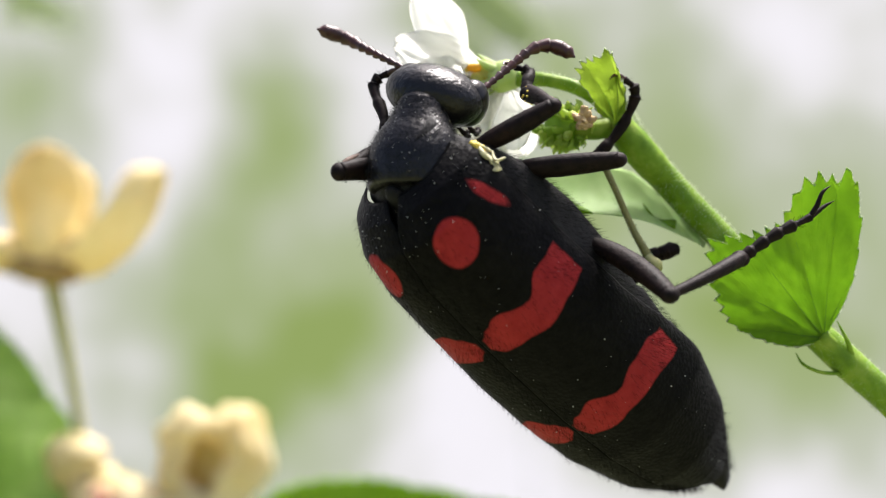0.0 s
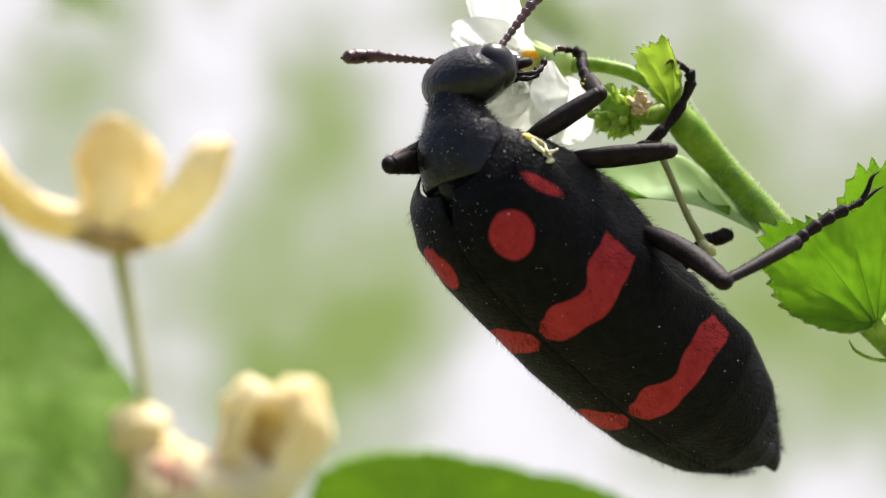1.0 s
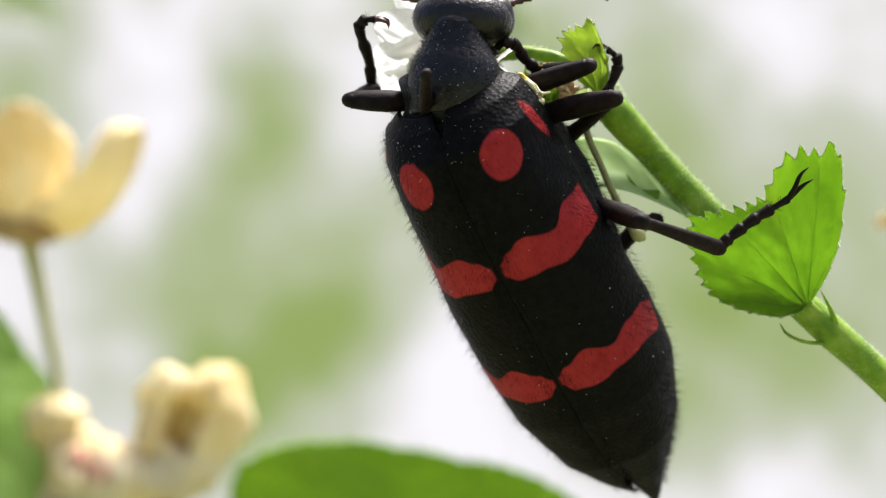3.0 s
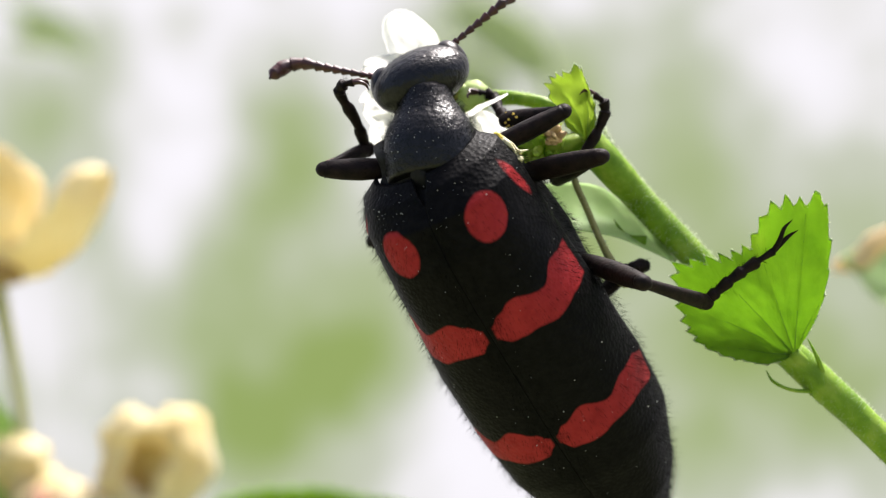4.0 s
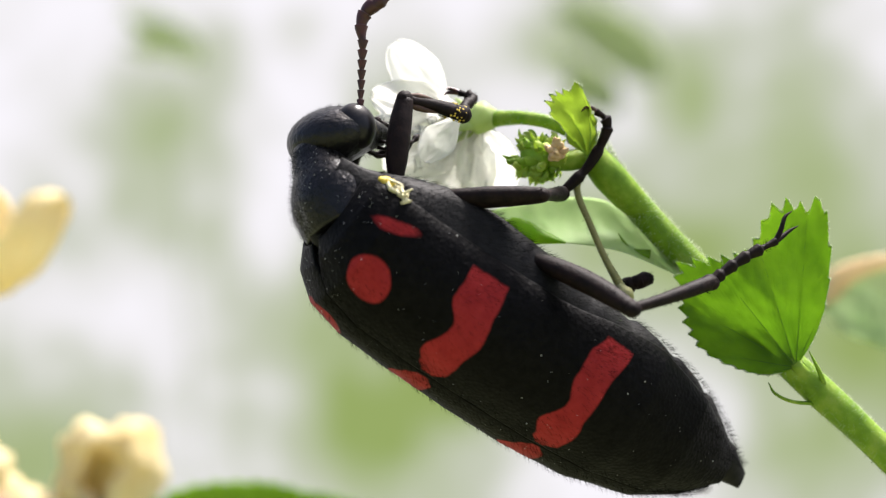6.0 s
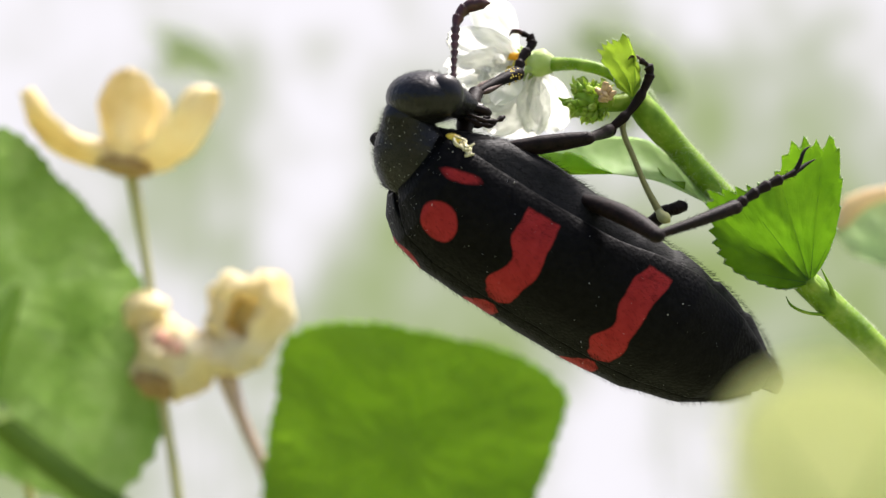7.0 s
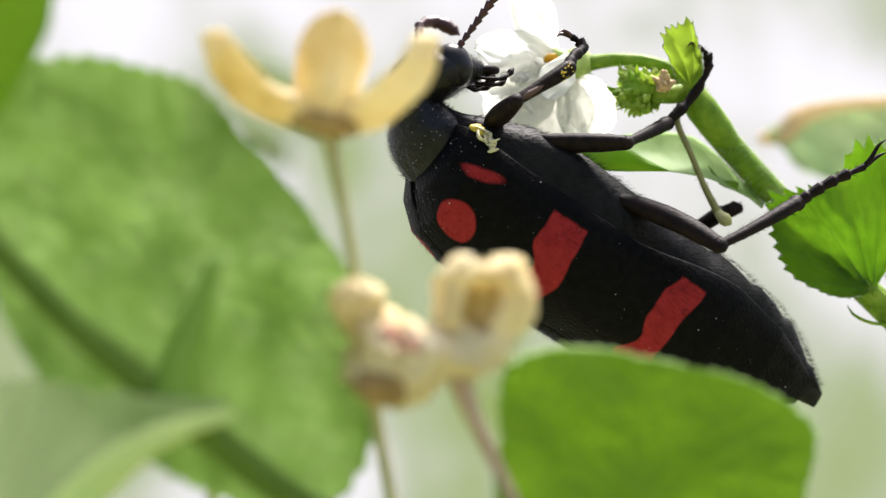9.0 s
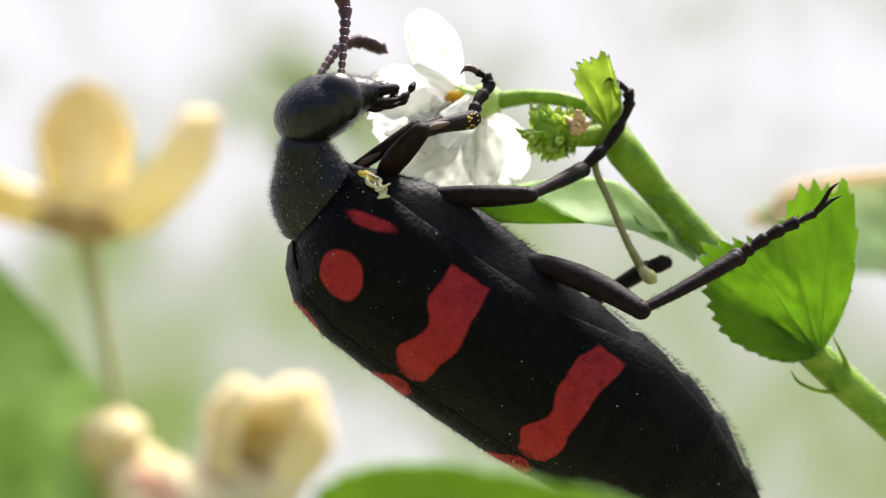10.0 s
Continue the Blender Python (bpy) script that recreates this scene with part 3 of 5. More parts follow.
def make_antenna(beetle):
    """Two rigid pieces along y: the beaded stalk and the thicker, hooked end."""
    bm = bmesh.new()
    n, rings = 112, []
    for i in range(n + 1):
        y = STALK * i / n
        s = y / STALK * 7
        r = (0.12 + 0.013 * s) * (0.52 + 0.62 * (s % 1.0) ** 0.8) if s > 1 else 0.1 + 0.06 * s
        rings.append([(r * math.cos(a), y, r * math.sin(a)) for a in np.linspace(0, 2 * math.pi, 12, endpoint=False)])
    loft(bm, rings)
    stalk = part("antenna", bm, ANTENNA, beetle, "beaded dark red-brown antenna")
    bm = bmesh.new()
    rings, n = [], 80
    for i in range(n + 1):
        u = i / n
        s = u * 4
        r = smooth_step(s, [0, 1, 2.6, 3.5, 4.0], [0.19, 0.28, 0.34, 0.29, 0.05]) * (0.74 + 0.3 * (s % 1.0) ** 0.7 if s < 3 else 1.0)
        lean = math.atan(1.1 * (1 - 2 * u))
        c = Vector((0, CLUB * u, 1.1 * CLUB * u * (1 - u)))
        side = Vector((0, -math.sin(lean), math.cos(lean)))
        rings.append([c + Vector((1, 0, 0)) * (r * math.cos(a)) + side * (r * math.sin(a)) for a in np.linspace(0, 2 * math.pi, 12, endpoint=False)])
    loft(bm, rings)
    club = part("antenna_club", bm, ANTENNA, beetle, "thickened hooked end of the antenna")
    return stalk, club


def limb(name, length, radii, beetle, rng, bristles=0, bow=0.0):
    """A leg segment along y from its joint."""
    bm = bmesh.new()
    tube(bm, [(0, 0, 0), (0, length * 0.33, bow), (0, length * 0.67, bow), (0, length, 0)], radii, 26, 14, 0.85)
    for y, r in ((0, radii[0]), (length, radii[-1])):
        blob(bm, (0, y, 0), (r * 0.88, r * 1.02, r * 1.02), u=14, v=10)
    seg = part(name, bm, LEG, beetle)
    if bristles:
        spots = []
        for _ in range(bristles):
            y, a = rng.uniform(0.1, length), rng.uniform(0, 2 * math.pi)
            r = float(np.interp(y / length, np.linspace(0, 1, len(radii)), radii))
            n = Vector((math.cos(a) * 0.85, 0, math.sin(a)))
            p = n * r + Vector((0, y, bow * math.sin(math.pi * y / length)))
            spots.append((p, p + n * rng.uniform(0.04, 0.11) + Vector((0, rng.uniform(0.08, 0.2), 0))))
        hairs("hair", spots, seg, HAIR, 0.008)
    return seg


def make_tarsus(length, beetle, rng, bend=0.0, hook=0.0):
    """Foot of ringed segments along y; hook: how far its last segment curls to z."""
    bm = bmesh.new()
    points = [(0, 0, 0), (0, length * 0.5, bend), (0, length, 0)]
    if hook:
        points += [(0, length + 0.35 * hook, 0.3 * hook), (0, length + 0.35 * hook, 0.75 * hook)]
    radii = [0.19 + 0.085 * (k % 5 / 4) for k in range(20)] + [0.13, 0.12, 0.13, 0.14, 0.16, 0.17]
    line = tube(bm, points, radii, 70, 11)
    if length < 1.2:
        blob(bm, (0, length * 0.5, 0), (0.34, 0.62, 0.36), u=16, v=12, rough=0.3, freq=3)
    foot = part("tarsus", bm, LEG, beetle)
    spots = []
    for _ in range(70 if hook else 160):
        p = line[rng.randrange(2, 66)]
        n = Vector((rng.uniform(-1, 1), rng.uniform(-0.3, 0.3), rng.uniform(-1, 1))).normalized()
        spots.append((p + n * 0.14, p + n * 0.34 + Vector((0, 0.14, 0))))
    hairs("hair", spots, foot, HAIR, 0.013)
    end, d = line[-1], (line[-1] - line[-4]).normalized()
    turn = Vector((1, 0, 0)).cross(d)
    for side in (-1, 1) if length > 1.2 else ():
        bm = bmesh.new()
        s = Vector((side, 0, 0))
        curl = turn * (-1 if hook == 0 else 1)
        if hook:
            tube(bm, [end - d * 0.05, end + d * 0.25 + s * 0.06 - curl * 0.02, end + d * 0.5 + s * 0.11 + curl * 0.12, end + d * 0.56 + s * 0.14 + curl * 0.42], [0.12, 0.1, 0.07, 0.015], 14, 8)
        else:
            wide = 0.62 if side > 0 else 0.12
            tube(bm, [end - d * 0.05, end + d * 0.4 + turn * wide * 0.5 + s * 0.1, end + d * 0.85 + turn * wide * 1.15 + s * 0.14, end + d * 1.3 + turn * wide * 1.3 + s * 0.1], [0.12, 0.11, 0.08, 0.012], 14, 8)
        part("claw", bm, CLAW if hook else LEG, foot, "curved red-brown claw" if hook else "dark spread claw")
    return foot


# hip in the body's space; lengths of thigh, shin and foot
LEGS = {
    "front_right": ((1.9, -1.7, -0.6), 3.6, 3.0, 1.9),
    "front_left": ((-1.5, -0.6, 0.0), 3.05, 3.2, 3.2),
    "middle_right": ((2.3, -3.2, -0.6), 4.55, 4.3, 3.3),
    "middle_left": ((-2.6, -3.0, -0.8), 3.4, 3.8, 2.4),
    "hind_right": ((3.0, -7.6, -0.5), 5.5, 4.6, 3.5),
    "hind_left": ((-3.0, -7.6, -0.5), 5.8, 4.9, 1.0),
}


def make_beetle():
    beetle = new("blister_beetle")
    tagged(beetle, "black blister beetle with red-banded wing cases feeding on a white flower", "beetle")
    for side in (-1, 1):
        make_elytron(side, beetle)
    make_trunk(beetle)
    make_pollen_and_glints(beetle)
    moving = {"pronotum": make_pronotum(beetle), "head": make_head(beetle)}
    for side in ("right", "left"):
        moving["antenna_" + side] = make_antenna(beetle)
    rng = random.Random(12)
    for name, (_, a, b, c) in LEGS.items():
        hind = name.startswith("hind")
        thick = 1.02 if hind else 0.96
        thigh = limb("femur", a, [0.3 * thick, 0.47 * thick, 0.52 * thick, 0.48 * thick, 0.38 * thick], beetle, rng, 220, -0.3 if hind else 0.08)
        shin = limb("tibia", b, [0.24, 0.27, 0.31, 0.36, 0.38], beetle, rng, 220, 0.05)
        if name.startswith("front"):
            for side in (-1, 1):
                bm = bmesh.new()
                tube(bm, [(0.05, 0.15, side * 0.2), (0.05, 0.8, side * 0.25), (0.05, 1.6, side * 0.24)], [0.06, 0.15, 0.12, 0.04], 14, 10)
                part("hair_pad", bm, PAD, shin, "brown silky pad on the front shin")
        if name == "front_right":
            bm = bmesh.new()
            for _ in range(34):
                a = rng.uniform(0, 6.283)
                blob(bm, (0.3 * math.cos(a), b - rng.uniform(0.0, 0.8), 0.35 * math.sin(a)), (0.05, 0.06, 0.05), u=6, v=5)
            tagged(part("pollen_and_glints", bm, YELLOW, shin, "yellow pollen stuck to the shin"), kind="stuff")
        moving[name] = (thigh, shin, make_tarsus(c, beetle, rng, -0.25 if name == "middle_right" else 0.12, {"middle_right": 1.2, "front_right": 0.9, "front_left": 1.0}.get(name, 0.0)))
    return beetle, moving


BEETLE, MOVING = make_beetle()


# ---- the plant it sits on ----
def stem_hairs(line, radius, count, parent, rng, length=0.35):
    spots = []
    for _ in range(count):
        k = rng.uniform(0, len(line) - 1.001)
        i = int(k)
        p = line[i].lerp(line[i + 1], k - i)
        d = (line[i + 1] - line[i]).normalized()
        s = d.orthogonal().normalized()
        s.rotate(Matrix.Rotation(rng.uniform(0, 6.283), 3, d))
        r = p + s * radius * 0.95
        spots.append((r, r + s * length * rng.uniform(0.5, 1.1)))
    hairs("hair", spots, parent, STEM_HAIR, 0.014)


def make_stem():
    root = new("flowering_stem")
    tagged(root, "pale green hairy plant stem with side branch", "stem")
    root.location = (0.006, -0.0038, 0.005)
    at = Matrix.Translation((-6, 3.8, -5))
    rng = random.Random(21)

    def piece(name, points, radii, n, seg=14, label="", mat=None):
        bm = bmesh.new()
        line = tube(bm, points, radii, n, seg)
        bm.transform(at)
        ob = part(name, bm, mat or STEM, root, label)
        return ob, [at @ p for p in line]

    main, line = piece("main_stem", [(60, -2, -420), (58, -2, -200), (45, -1, -60), (34, 0, -24), (24.6, 0.4, -9.8), (20.9, 0.6, -5.75), (19.3, 0.8, -4.2), (16.6, 1, -1.5), (14.2, 1, 1.15), (12.6, 1, 2.9), (11.3, 0.95, 4.4), (10.3, 0.7, 5.75), (9.5, 0.3, 7.0)], [1.4, 1.3, 1.1, 0.8, 0.64, 0.63, 0.7, 0.6, 0.6, 0.62, 0.64, 0.55, 0.34], 160, 16)
    stem_hairs(line[50:], 0.57, 6500, main, rng, 0.27)
    flower_stalk, line = piece("flower_stalk", [(9.9, 0.4, 6.5), (9.0, 0.2, 7.2), (7.9, 0.2, 7.7), (6.7, 0.4, 7.95), (5.8, 0.75, 8.0), (5.1, 1.0, 7.98)], [0.4, 0.34, 0.31, 0.3, 0.34, 0.4], 30)
    stem_hairs(line, 0.3, 260, flower_stalk, rng, 0.2)
    twig, line = piece("side_stalk", [(9.3, 0.1, 5.6), (9.05, -0.3, 4.7), (9.6, -0.5, 3.2), (10.2, -0.4, 1.75), (10.85, -0.3, 0.5)], [0.17, 0.15, 0.14, 0.15, 0.2], 30, 10, "thin olive-brown stalk", OLIVE)
    stem_hairs(line, 0.17, 160, twig, rng, 0.16)
    piece("stalk_tip", [(10.8, -0.3, 0.6), (10.98, -0.45, 0.3), (11.2, -0.5, 0.1), (11.4, -0.5, -0.05)], [0.16, 0.24, 0.32, 0.27, 0.06], 12, 10, "pale green swollen end of the thin stalk", PALE_STALK)
    piece("bud_stalk", [(9.8, 0.3, 6.3), (8.8, -0.2, 6.0), (7.8, -0.3, 6.0)], [0.45, 0.45, 0.4], 12)
    sheath, line = piece("sheath", [(9.2, 0.15, 6.9), (9.7, 0.1, 6.2), (10.35, 0.25, 5.4), (11.2, 0.6, 4.45), (11.95, 0.9, 3.65)], [0.24, 0.62, 0.74, 0.7, 0.5], 24, 14, "swollen leaf base on the stem")
    stem_hairs(line, 0.55, 700, sheath, rng, 0.24)
    piece("stipule", [(12.1, 1.0, 1.9), (11.3, 0.9, 2.1), (10.75, 0.9, 2.85)], [0.25, 0.12, 0.02], 10, 8)
    piece("stipule", [(18.95, 0.5, -4.6), (18.0, 0.3, -4.5), (17.3, 0.4, -4.15), (17.05, 0.6, -3.7)], [0.09, 0.08, 0.07, 0.02], 14, 7)
    piece("stipule", [(19.45, 0.4, -4.0), (19.15, 0.2, -3.2), (18.75, 0.2, -2.35)], [0.14, 0.1, 0.02], 10, 7)
    piece("petiole", [(19.25, 0.8, -4.15), (18.8, 0.6, -3.65), (18.15, 0.3, -2.9)], [0.5, 0.4, 0.25], 10, 10)
    piece("petiole", [(13.6, 1.2, 1.9), (13.0, 1.6, 1.8), (12.2, 1.8, 2.1)], [0.5, 0.4, 0.2], 10, 10)
    return flower_stalk


LEAF_BASE = (18.2, 0.3, -3.05)


def make_node_leaf():
    outline = [(-112, 0.6), (-104, 1.4), (-90, 2.7), (-79, 4.25), (-68, 5.25), (-57, 6.2), (-49.5, 7.0), (-39, 6.15), (-31, 5.7), (-22, 5.55), (-15.6, 6.3), (-11, 7.1), (-4, 7.3), (2, 7.0), (7, 7.55), (12, 6.1), (19, 4.1), (25, 2.7), (34, 0.9)]
    leaf = fan_leaf("toothed_leaf", LEAF_BASE, (1, 0.03, 0), (0.03, -0.19, 1), outline, LEAF, 30, 0.115, -0.02, 0.0, 0.09, 7, LEAF_VEIN, 0.02, 0.03, 18, 0.045, 0.016, 0.16)
    tagged(leaf, "bright green toothed leaf held up by the stem", "leaf", "leaves of the stem")
    return leaf


def make_bud_leaf():
    outline = [(-46, 0.9), (-36, 1.6), (-30, 2.4), (-25, 2.95), (-18, 3.15), (-10, 3.1), (-3, 3.4), (2, 2.8), (7, 2.05), (20, 1.35), (40, 0.8)]
    leaf = fan_leaf("young_leaf", (9.6, -0.9, 6.1), (1, -0.45, 0), (0.04, -0.22, 1), outline, YOUNG, 17, 0.15, 0.12, 0.0, 0.1, 5, VEIN, 0.02, 0.8, 14, 0.2, 0.08, 0.13)
    tagged(leaf, "small folded yellow-green young leaf at the stem's tip", "leaf", "leaves of the stem")


def make_back_leaf():
    """A leaf held flat behind the legs, its pale underside in view and its near edge folded up."""
    low = curve_points([(2.4, -0.3, 2.85), (4.4, -0.3, 2.55), (6.2, -0.3, 2.4), (8.5, -0.3, 2.4), (10.0, -0.2, 2.2), (11.2, 0.2, 1.9), (13.3, 0.9, 0.95)], 60)
    high = curve_points([(2.2, 1.2, 3.0), (3.7, 1.5, 3.7), (5.1, 1.7, 4.1), (6.7, 1.8, 4.4), (8.6, 1.8, 4.6), (10.5, 1.6, 4.2), (13.4, 1.0, 1.1)], 60)
    bm = bmesh.new()
    rows = []
    for k, (a, b) in enumerate(zip(low, high)):
        row = []
        for u in range(17):
            s = u / 16
            p = a.lerp(b, s) + Vector((0, 0.25 * math.sin(math.pi * s), -0.12 * math.sin(math.pi * s)))
            p.y += 0.1 * abs(math.sin((p.x + 1.6 * s) * 1.5)) + 0.06 * noise.noise(Vector((p.x * 1.7, s * 4, 2.0)))
            row.append(bm.verts.new(p))
        rows.append(row)
    for a, b in zip(rows, rows[1:]):
        for k in range(16):
            bm.faces.new((a[k], a[k + 1], b[k + 1], b[k]))
    bmesh.ops.solidify(bm, geom=bm.faces[:], thickness=0.07)
    leaf = part("lower_leaf", bm, PALE_LEAF)
    tagged(leaf, "pale green leaf seen from below behind the legs", "leaf", "leaves of the stem")
    # upturned edge: its sunlit look is put into a brighter green
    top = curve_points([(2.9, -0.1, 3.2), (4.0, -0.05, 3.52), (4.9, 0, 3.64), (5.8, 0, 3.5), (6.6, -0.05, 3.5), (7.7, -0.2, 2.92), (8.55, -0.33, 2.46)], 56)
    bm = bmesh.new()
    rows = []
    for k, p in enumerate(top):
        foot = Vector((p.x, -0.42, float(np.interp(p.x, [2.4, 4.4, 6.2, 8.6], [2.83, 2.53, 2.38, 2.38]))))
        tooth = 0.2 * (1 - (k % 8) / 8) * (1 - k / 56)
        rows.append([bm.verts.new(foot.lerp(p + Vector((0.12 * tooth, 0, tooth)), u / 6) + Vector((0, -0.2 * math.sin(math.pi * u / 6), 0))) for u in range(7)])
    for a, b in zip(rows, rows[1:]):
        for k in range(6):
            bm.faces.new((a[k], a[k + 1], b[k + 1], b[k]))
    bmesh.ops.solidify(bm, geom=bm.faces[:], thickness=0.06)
    part("folded_edge", bm, BRIGHTENED_FOLD, leaf, "toothed green edge folded up, sunlit brightness painted into its colour")


def make_bud_cluster():
    root = new("bud_cluster")
    tagged(root, "cluster of small green flower buds with one dry floret", "flower buds")
    root.location = (0.0074, 0, 0.0062)
    rng = random.Random(31)
    bm = bmesh.new()
    blob(bm, (0.05, 0.1, 0), (0.85, 0.7, 0.8), u=18, v=12, rough=0.2, freq=2)
    part("receptacle", bm, BRACT, root)
    for i in range(96):
        a, e = rng.uniform(0, 6.283), rng.uniform(-1.3, 1.3)
        d = Vector((math.cos(a) * math.cos(e), math.sin(a) * math.cos(e), math.sin(e)))
        p = d * rng.uniform(0.65, 0.95)
        p.x *= 1.3
        bm = bmesh.new()
        scale = i % 3 == 0
        r = rng.uniform(0.14, 0.24) if scale else rng.uniform(0.13, 0.24)
        long = rng.uniform(1.5, 2.6) if scale else rng.uniform(1.0, 1.7)
        tube(bm, [(0, -r * long * 0.5, 0), (0, 0, 0.05), (rng.uniform(-0.1, 0.1), r * long * 0.7, 0.08), (rng.uniform(-0.2, 0.2), r * long * 1.2, rng.uniform(-0.05, 0.3))], [r * 0.6, r, r * 0.9, r * 0.55, 0.015], 10, 8, 0.32 if scale else 0.85)
        bm.transform(Matrix.LocRotScale(p, frame_of(d * 0.9 + Vector((-0.6, -0.2, rng.uniform(-0.4, 0.9))), d), None))
        part("bract" if scale else "bud", bm, BRACT if i % 5 == 0 else BUD, root)
    for i in range(22):
        bm = bmesh.new()
        d = Vector((rng.uniform(-1, 1), -0.7, rng.uniform(-1, 1))).normalized()
        p = Vector((0.85, -0.95, 0.1))
        tube(bm, [p, p + d * 0.4, p + d * rng.uniform(0.5, 0.68) + Vector((0, 0, 0.05))], [0.15, 0.2, 0.08], 6, 6, 0.6)
        part("dry_petal", bm, TAN, root, "withered tan floret")


def petal_mesh(length, width, cup, thick, rng, curl=0.3, crumple=0.04, n=32, m=22):
    """A petal along y, broad beyond its middle, hollow above."""
    bm = bmesh.new()
    top = []
    for i in range(n + 1):
        s = i / n
        w = width * (math.sin(math.pi * min(1, s * 0.94 + 0.05)) ** 0.42) * (0.45 + 0.55 * smooth_step(s, [0, 0.6], [0, 1]))
        w *= 1 + crumple * 1.6 * noise.noise(Vector((s * 6, rng, 0.2)))
        row = []
        for k in range(m + 1):
            u = k / m * 2 - 1
            z = cup * u * u * w + curl * length * s * s + 0.75 * crumple * length * (noise.noise(Vector((u * 1.7, s * 3, rng))) + 0.5 * noise.noise(Vector((u * 4, s * 7, rng))) + 0.3 * noise.noise(Vector((u * 9, s * 15, rng))))
            row.append(bm.verts.new((u * w, s * length * (1 + crumple * 0.8 * u * u * noise.noise(Vector((u * 3, rng, 0.7)))), z)))
        top.append(row)
    for a, b in zip(top, top[1:]):
        for k in range(m):
            bm.faces.new((a[k], a[k + 1], b[k + 1], b[k]))
    bmesh.ops.solidify(bm, geom=bm.faces[:], thickness=thick)
    return bm


def make_white_flower():
    root = new("white_flower")
    tagged(root, "white five-petalled flower being eaten by the beetle", "flower")
    centre = Vector((4.35, 1.3, 8.0))
    root.location = centre * MM
    bm = bmesh.new()
    blob(bm, (0.4, -0.35, 0.05), (0.78, 0.66, 0.68), u=24, v=14, rough=0.18, freq=2)
    for a in np.linspace(0, 6.283, 6)[:-1]:
        p = Vector((0.1, -0.3, 0.0)) + Vector((0, math.cos(a), math.sin(a))) * 0.45
        tube(bm, [p, p + Vector((-0.5, 0.2 * math.cos(a), 0.25 * math.sin(a))), p + Vector((-0.95, 0.55 * math.cos(a), 0.6 * math.sin(a)))], [0.24, 0.2, 0.03], 8, 7, 0.5)
    part("calyx", bm, CALYX, root, "pale green calyx")
    bm = bmesh.new()
    blob(bm, (-0.9, -0.95, 0.28), (0.3, 0.14, 0.22), u=12, v=8, rough=0.3, freq=3)
    part("throat", bm, ORANGE, root, "orange-yellow flower throat")
    for k, (x, z) in enumerate(((-0.5, 0.1), (-0.75, -0.1), (-0.35, 0.3), (-0.6, 0.32))):
        bm = bmesh.new()
        blob(bm, (x, -0.6, z), (0.3, 0.16, 0.24), u=12, v=8, rough=0.3, freq=3)
        part("throat", bm, THROAT, root, "yellow-green flower throat")
    upper = None
    # root, direction, face, length, half width, cup, curl and crumple of each
    spread = [((0, 0, 0), (-0.44, -0.3, 0.88), (0.3, -1, -0.2), 4.15, 1.17, 0.12, 0.02, 0.05),
              ((0, 0, 0), (-1.0, -0.25, 0.24), (0.1, -1, -0.3), 4.7, 1.15, 0.2, 0.05, 0.12),
              ((0, 0, 0), (-1.0, -0.15, -0.12), (0.1, -0.9, -0.5), 4.5, 1.25, 0.25, 0.06, 0.3),
              ((0, 0, 0), (-0.9, 0.1, -0.5), (0.1, -1, -0.4), 4.6, 1.4, 0.25, 0.06, 0.3),
              ((0, 0, 0), (-0.55, 0.3, -0.85), (0.1, -1, -0.2), 4.3, 1.4, 0.25, 0.05, 0.28)]
    hanging = [((0.1, -0.2, 0), (0.0, 0.25, -1), (0.1, -1, -0.2), 3.5, 1.0, 0.4, 0.06, 0.24),
               ((0.2, -0.2, 0), (0.4, 0.3, -0.95), (-0.2, -1, -0.2), 3.6, 1.3, 0.3, 0.06, 0.12),
               ((0, 0, 0), (-0.8, 0.45, -0.3), (0, -1, -0.3), 4.4, 1.6, 0.15, 0.03, 0.16),
               ((0, 0, 0), (-0.25, 0.5, -1), (0, -1, -0.3), 4.1, 1.5, 0.15, 0.03, 0.16)]
    for i, (root_at, d, up, ln, w, cup, curl, crumple) in enumerate(spread + hanging):
        bm = petal_mesh(ln, w, cup, 0.07, i * 3.1, curl, crumple * 0.55)
        bm.transform(Matrix.LocRotScale(Vector(root_at) if i else None, frame_of(d, up), None))
        petal = part("petal", bm, PETAL, root)
        upper = upper if i else petal
    for k, (x, z, r) in enumerate(((-1.7, -0.4, 0.3), (-1.3, -0.9, 0.36), (-2.1, -0.9, 0.28), (-1.6, -1.4, 0.3), (-2.4, -0.3, 0.3), (-1.0, -1.5, 0.26), (-2.9, -0.7, 0.3), (-2.2, -1.6, 0.3))):
        bit = petal_mesh(r * 3, r * 1.2, 0.5, 0.05, k * 1.7, 0.3, 0.25, 12, 10)
        bit.transform(Matrix.LocRotScale(Vector((x, -0.9, z)), frame_of((math.sin(k * 2.3), -0.6, math.cos(k * 2.3)), (0.2, -1, -0.6)), None))
        part("petal_scrap", bit, PETAL, root, "chewed and crumpled white petal piece")
    torn = part("petal", petal_mesh(2.5, 0.85, 0.25, 0.07, 5.5, 0.08, 0.04), PETAL, root, "torn white petal pulled by the beetle")
    rng = random.Random(14)
    for i in range(7):
        bm = bmesh.new()
        d = Vector((-1, rng.uniform(-0.6, 0.3), rng.uniform(-0.5, 0.5))).normalized()
        tube(bm, [(-0.2, -0.3, 0), d * 0.8, d * 1.25], [0.07, 0.05, 0.05], 8, 6)
        blob(bm, d * 1.3, (0.16, 0.12, 0.12), u=8, v=6)
        part("stamen", bm, YELLOW, root, "yellow stamen")
    return root, torn, upper


FLOWER_STALK = make_stem()
NODE_LEAF = make_node_leaf()
make_bud_leaf()
make_back_leaf()
make_bud_cluster()
FLOWER, TORN_PETAL, UPPER_PETAL = make_white_flower()
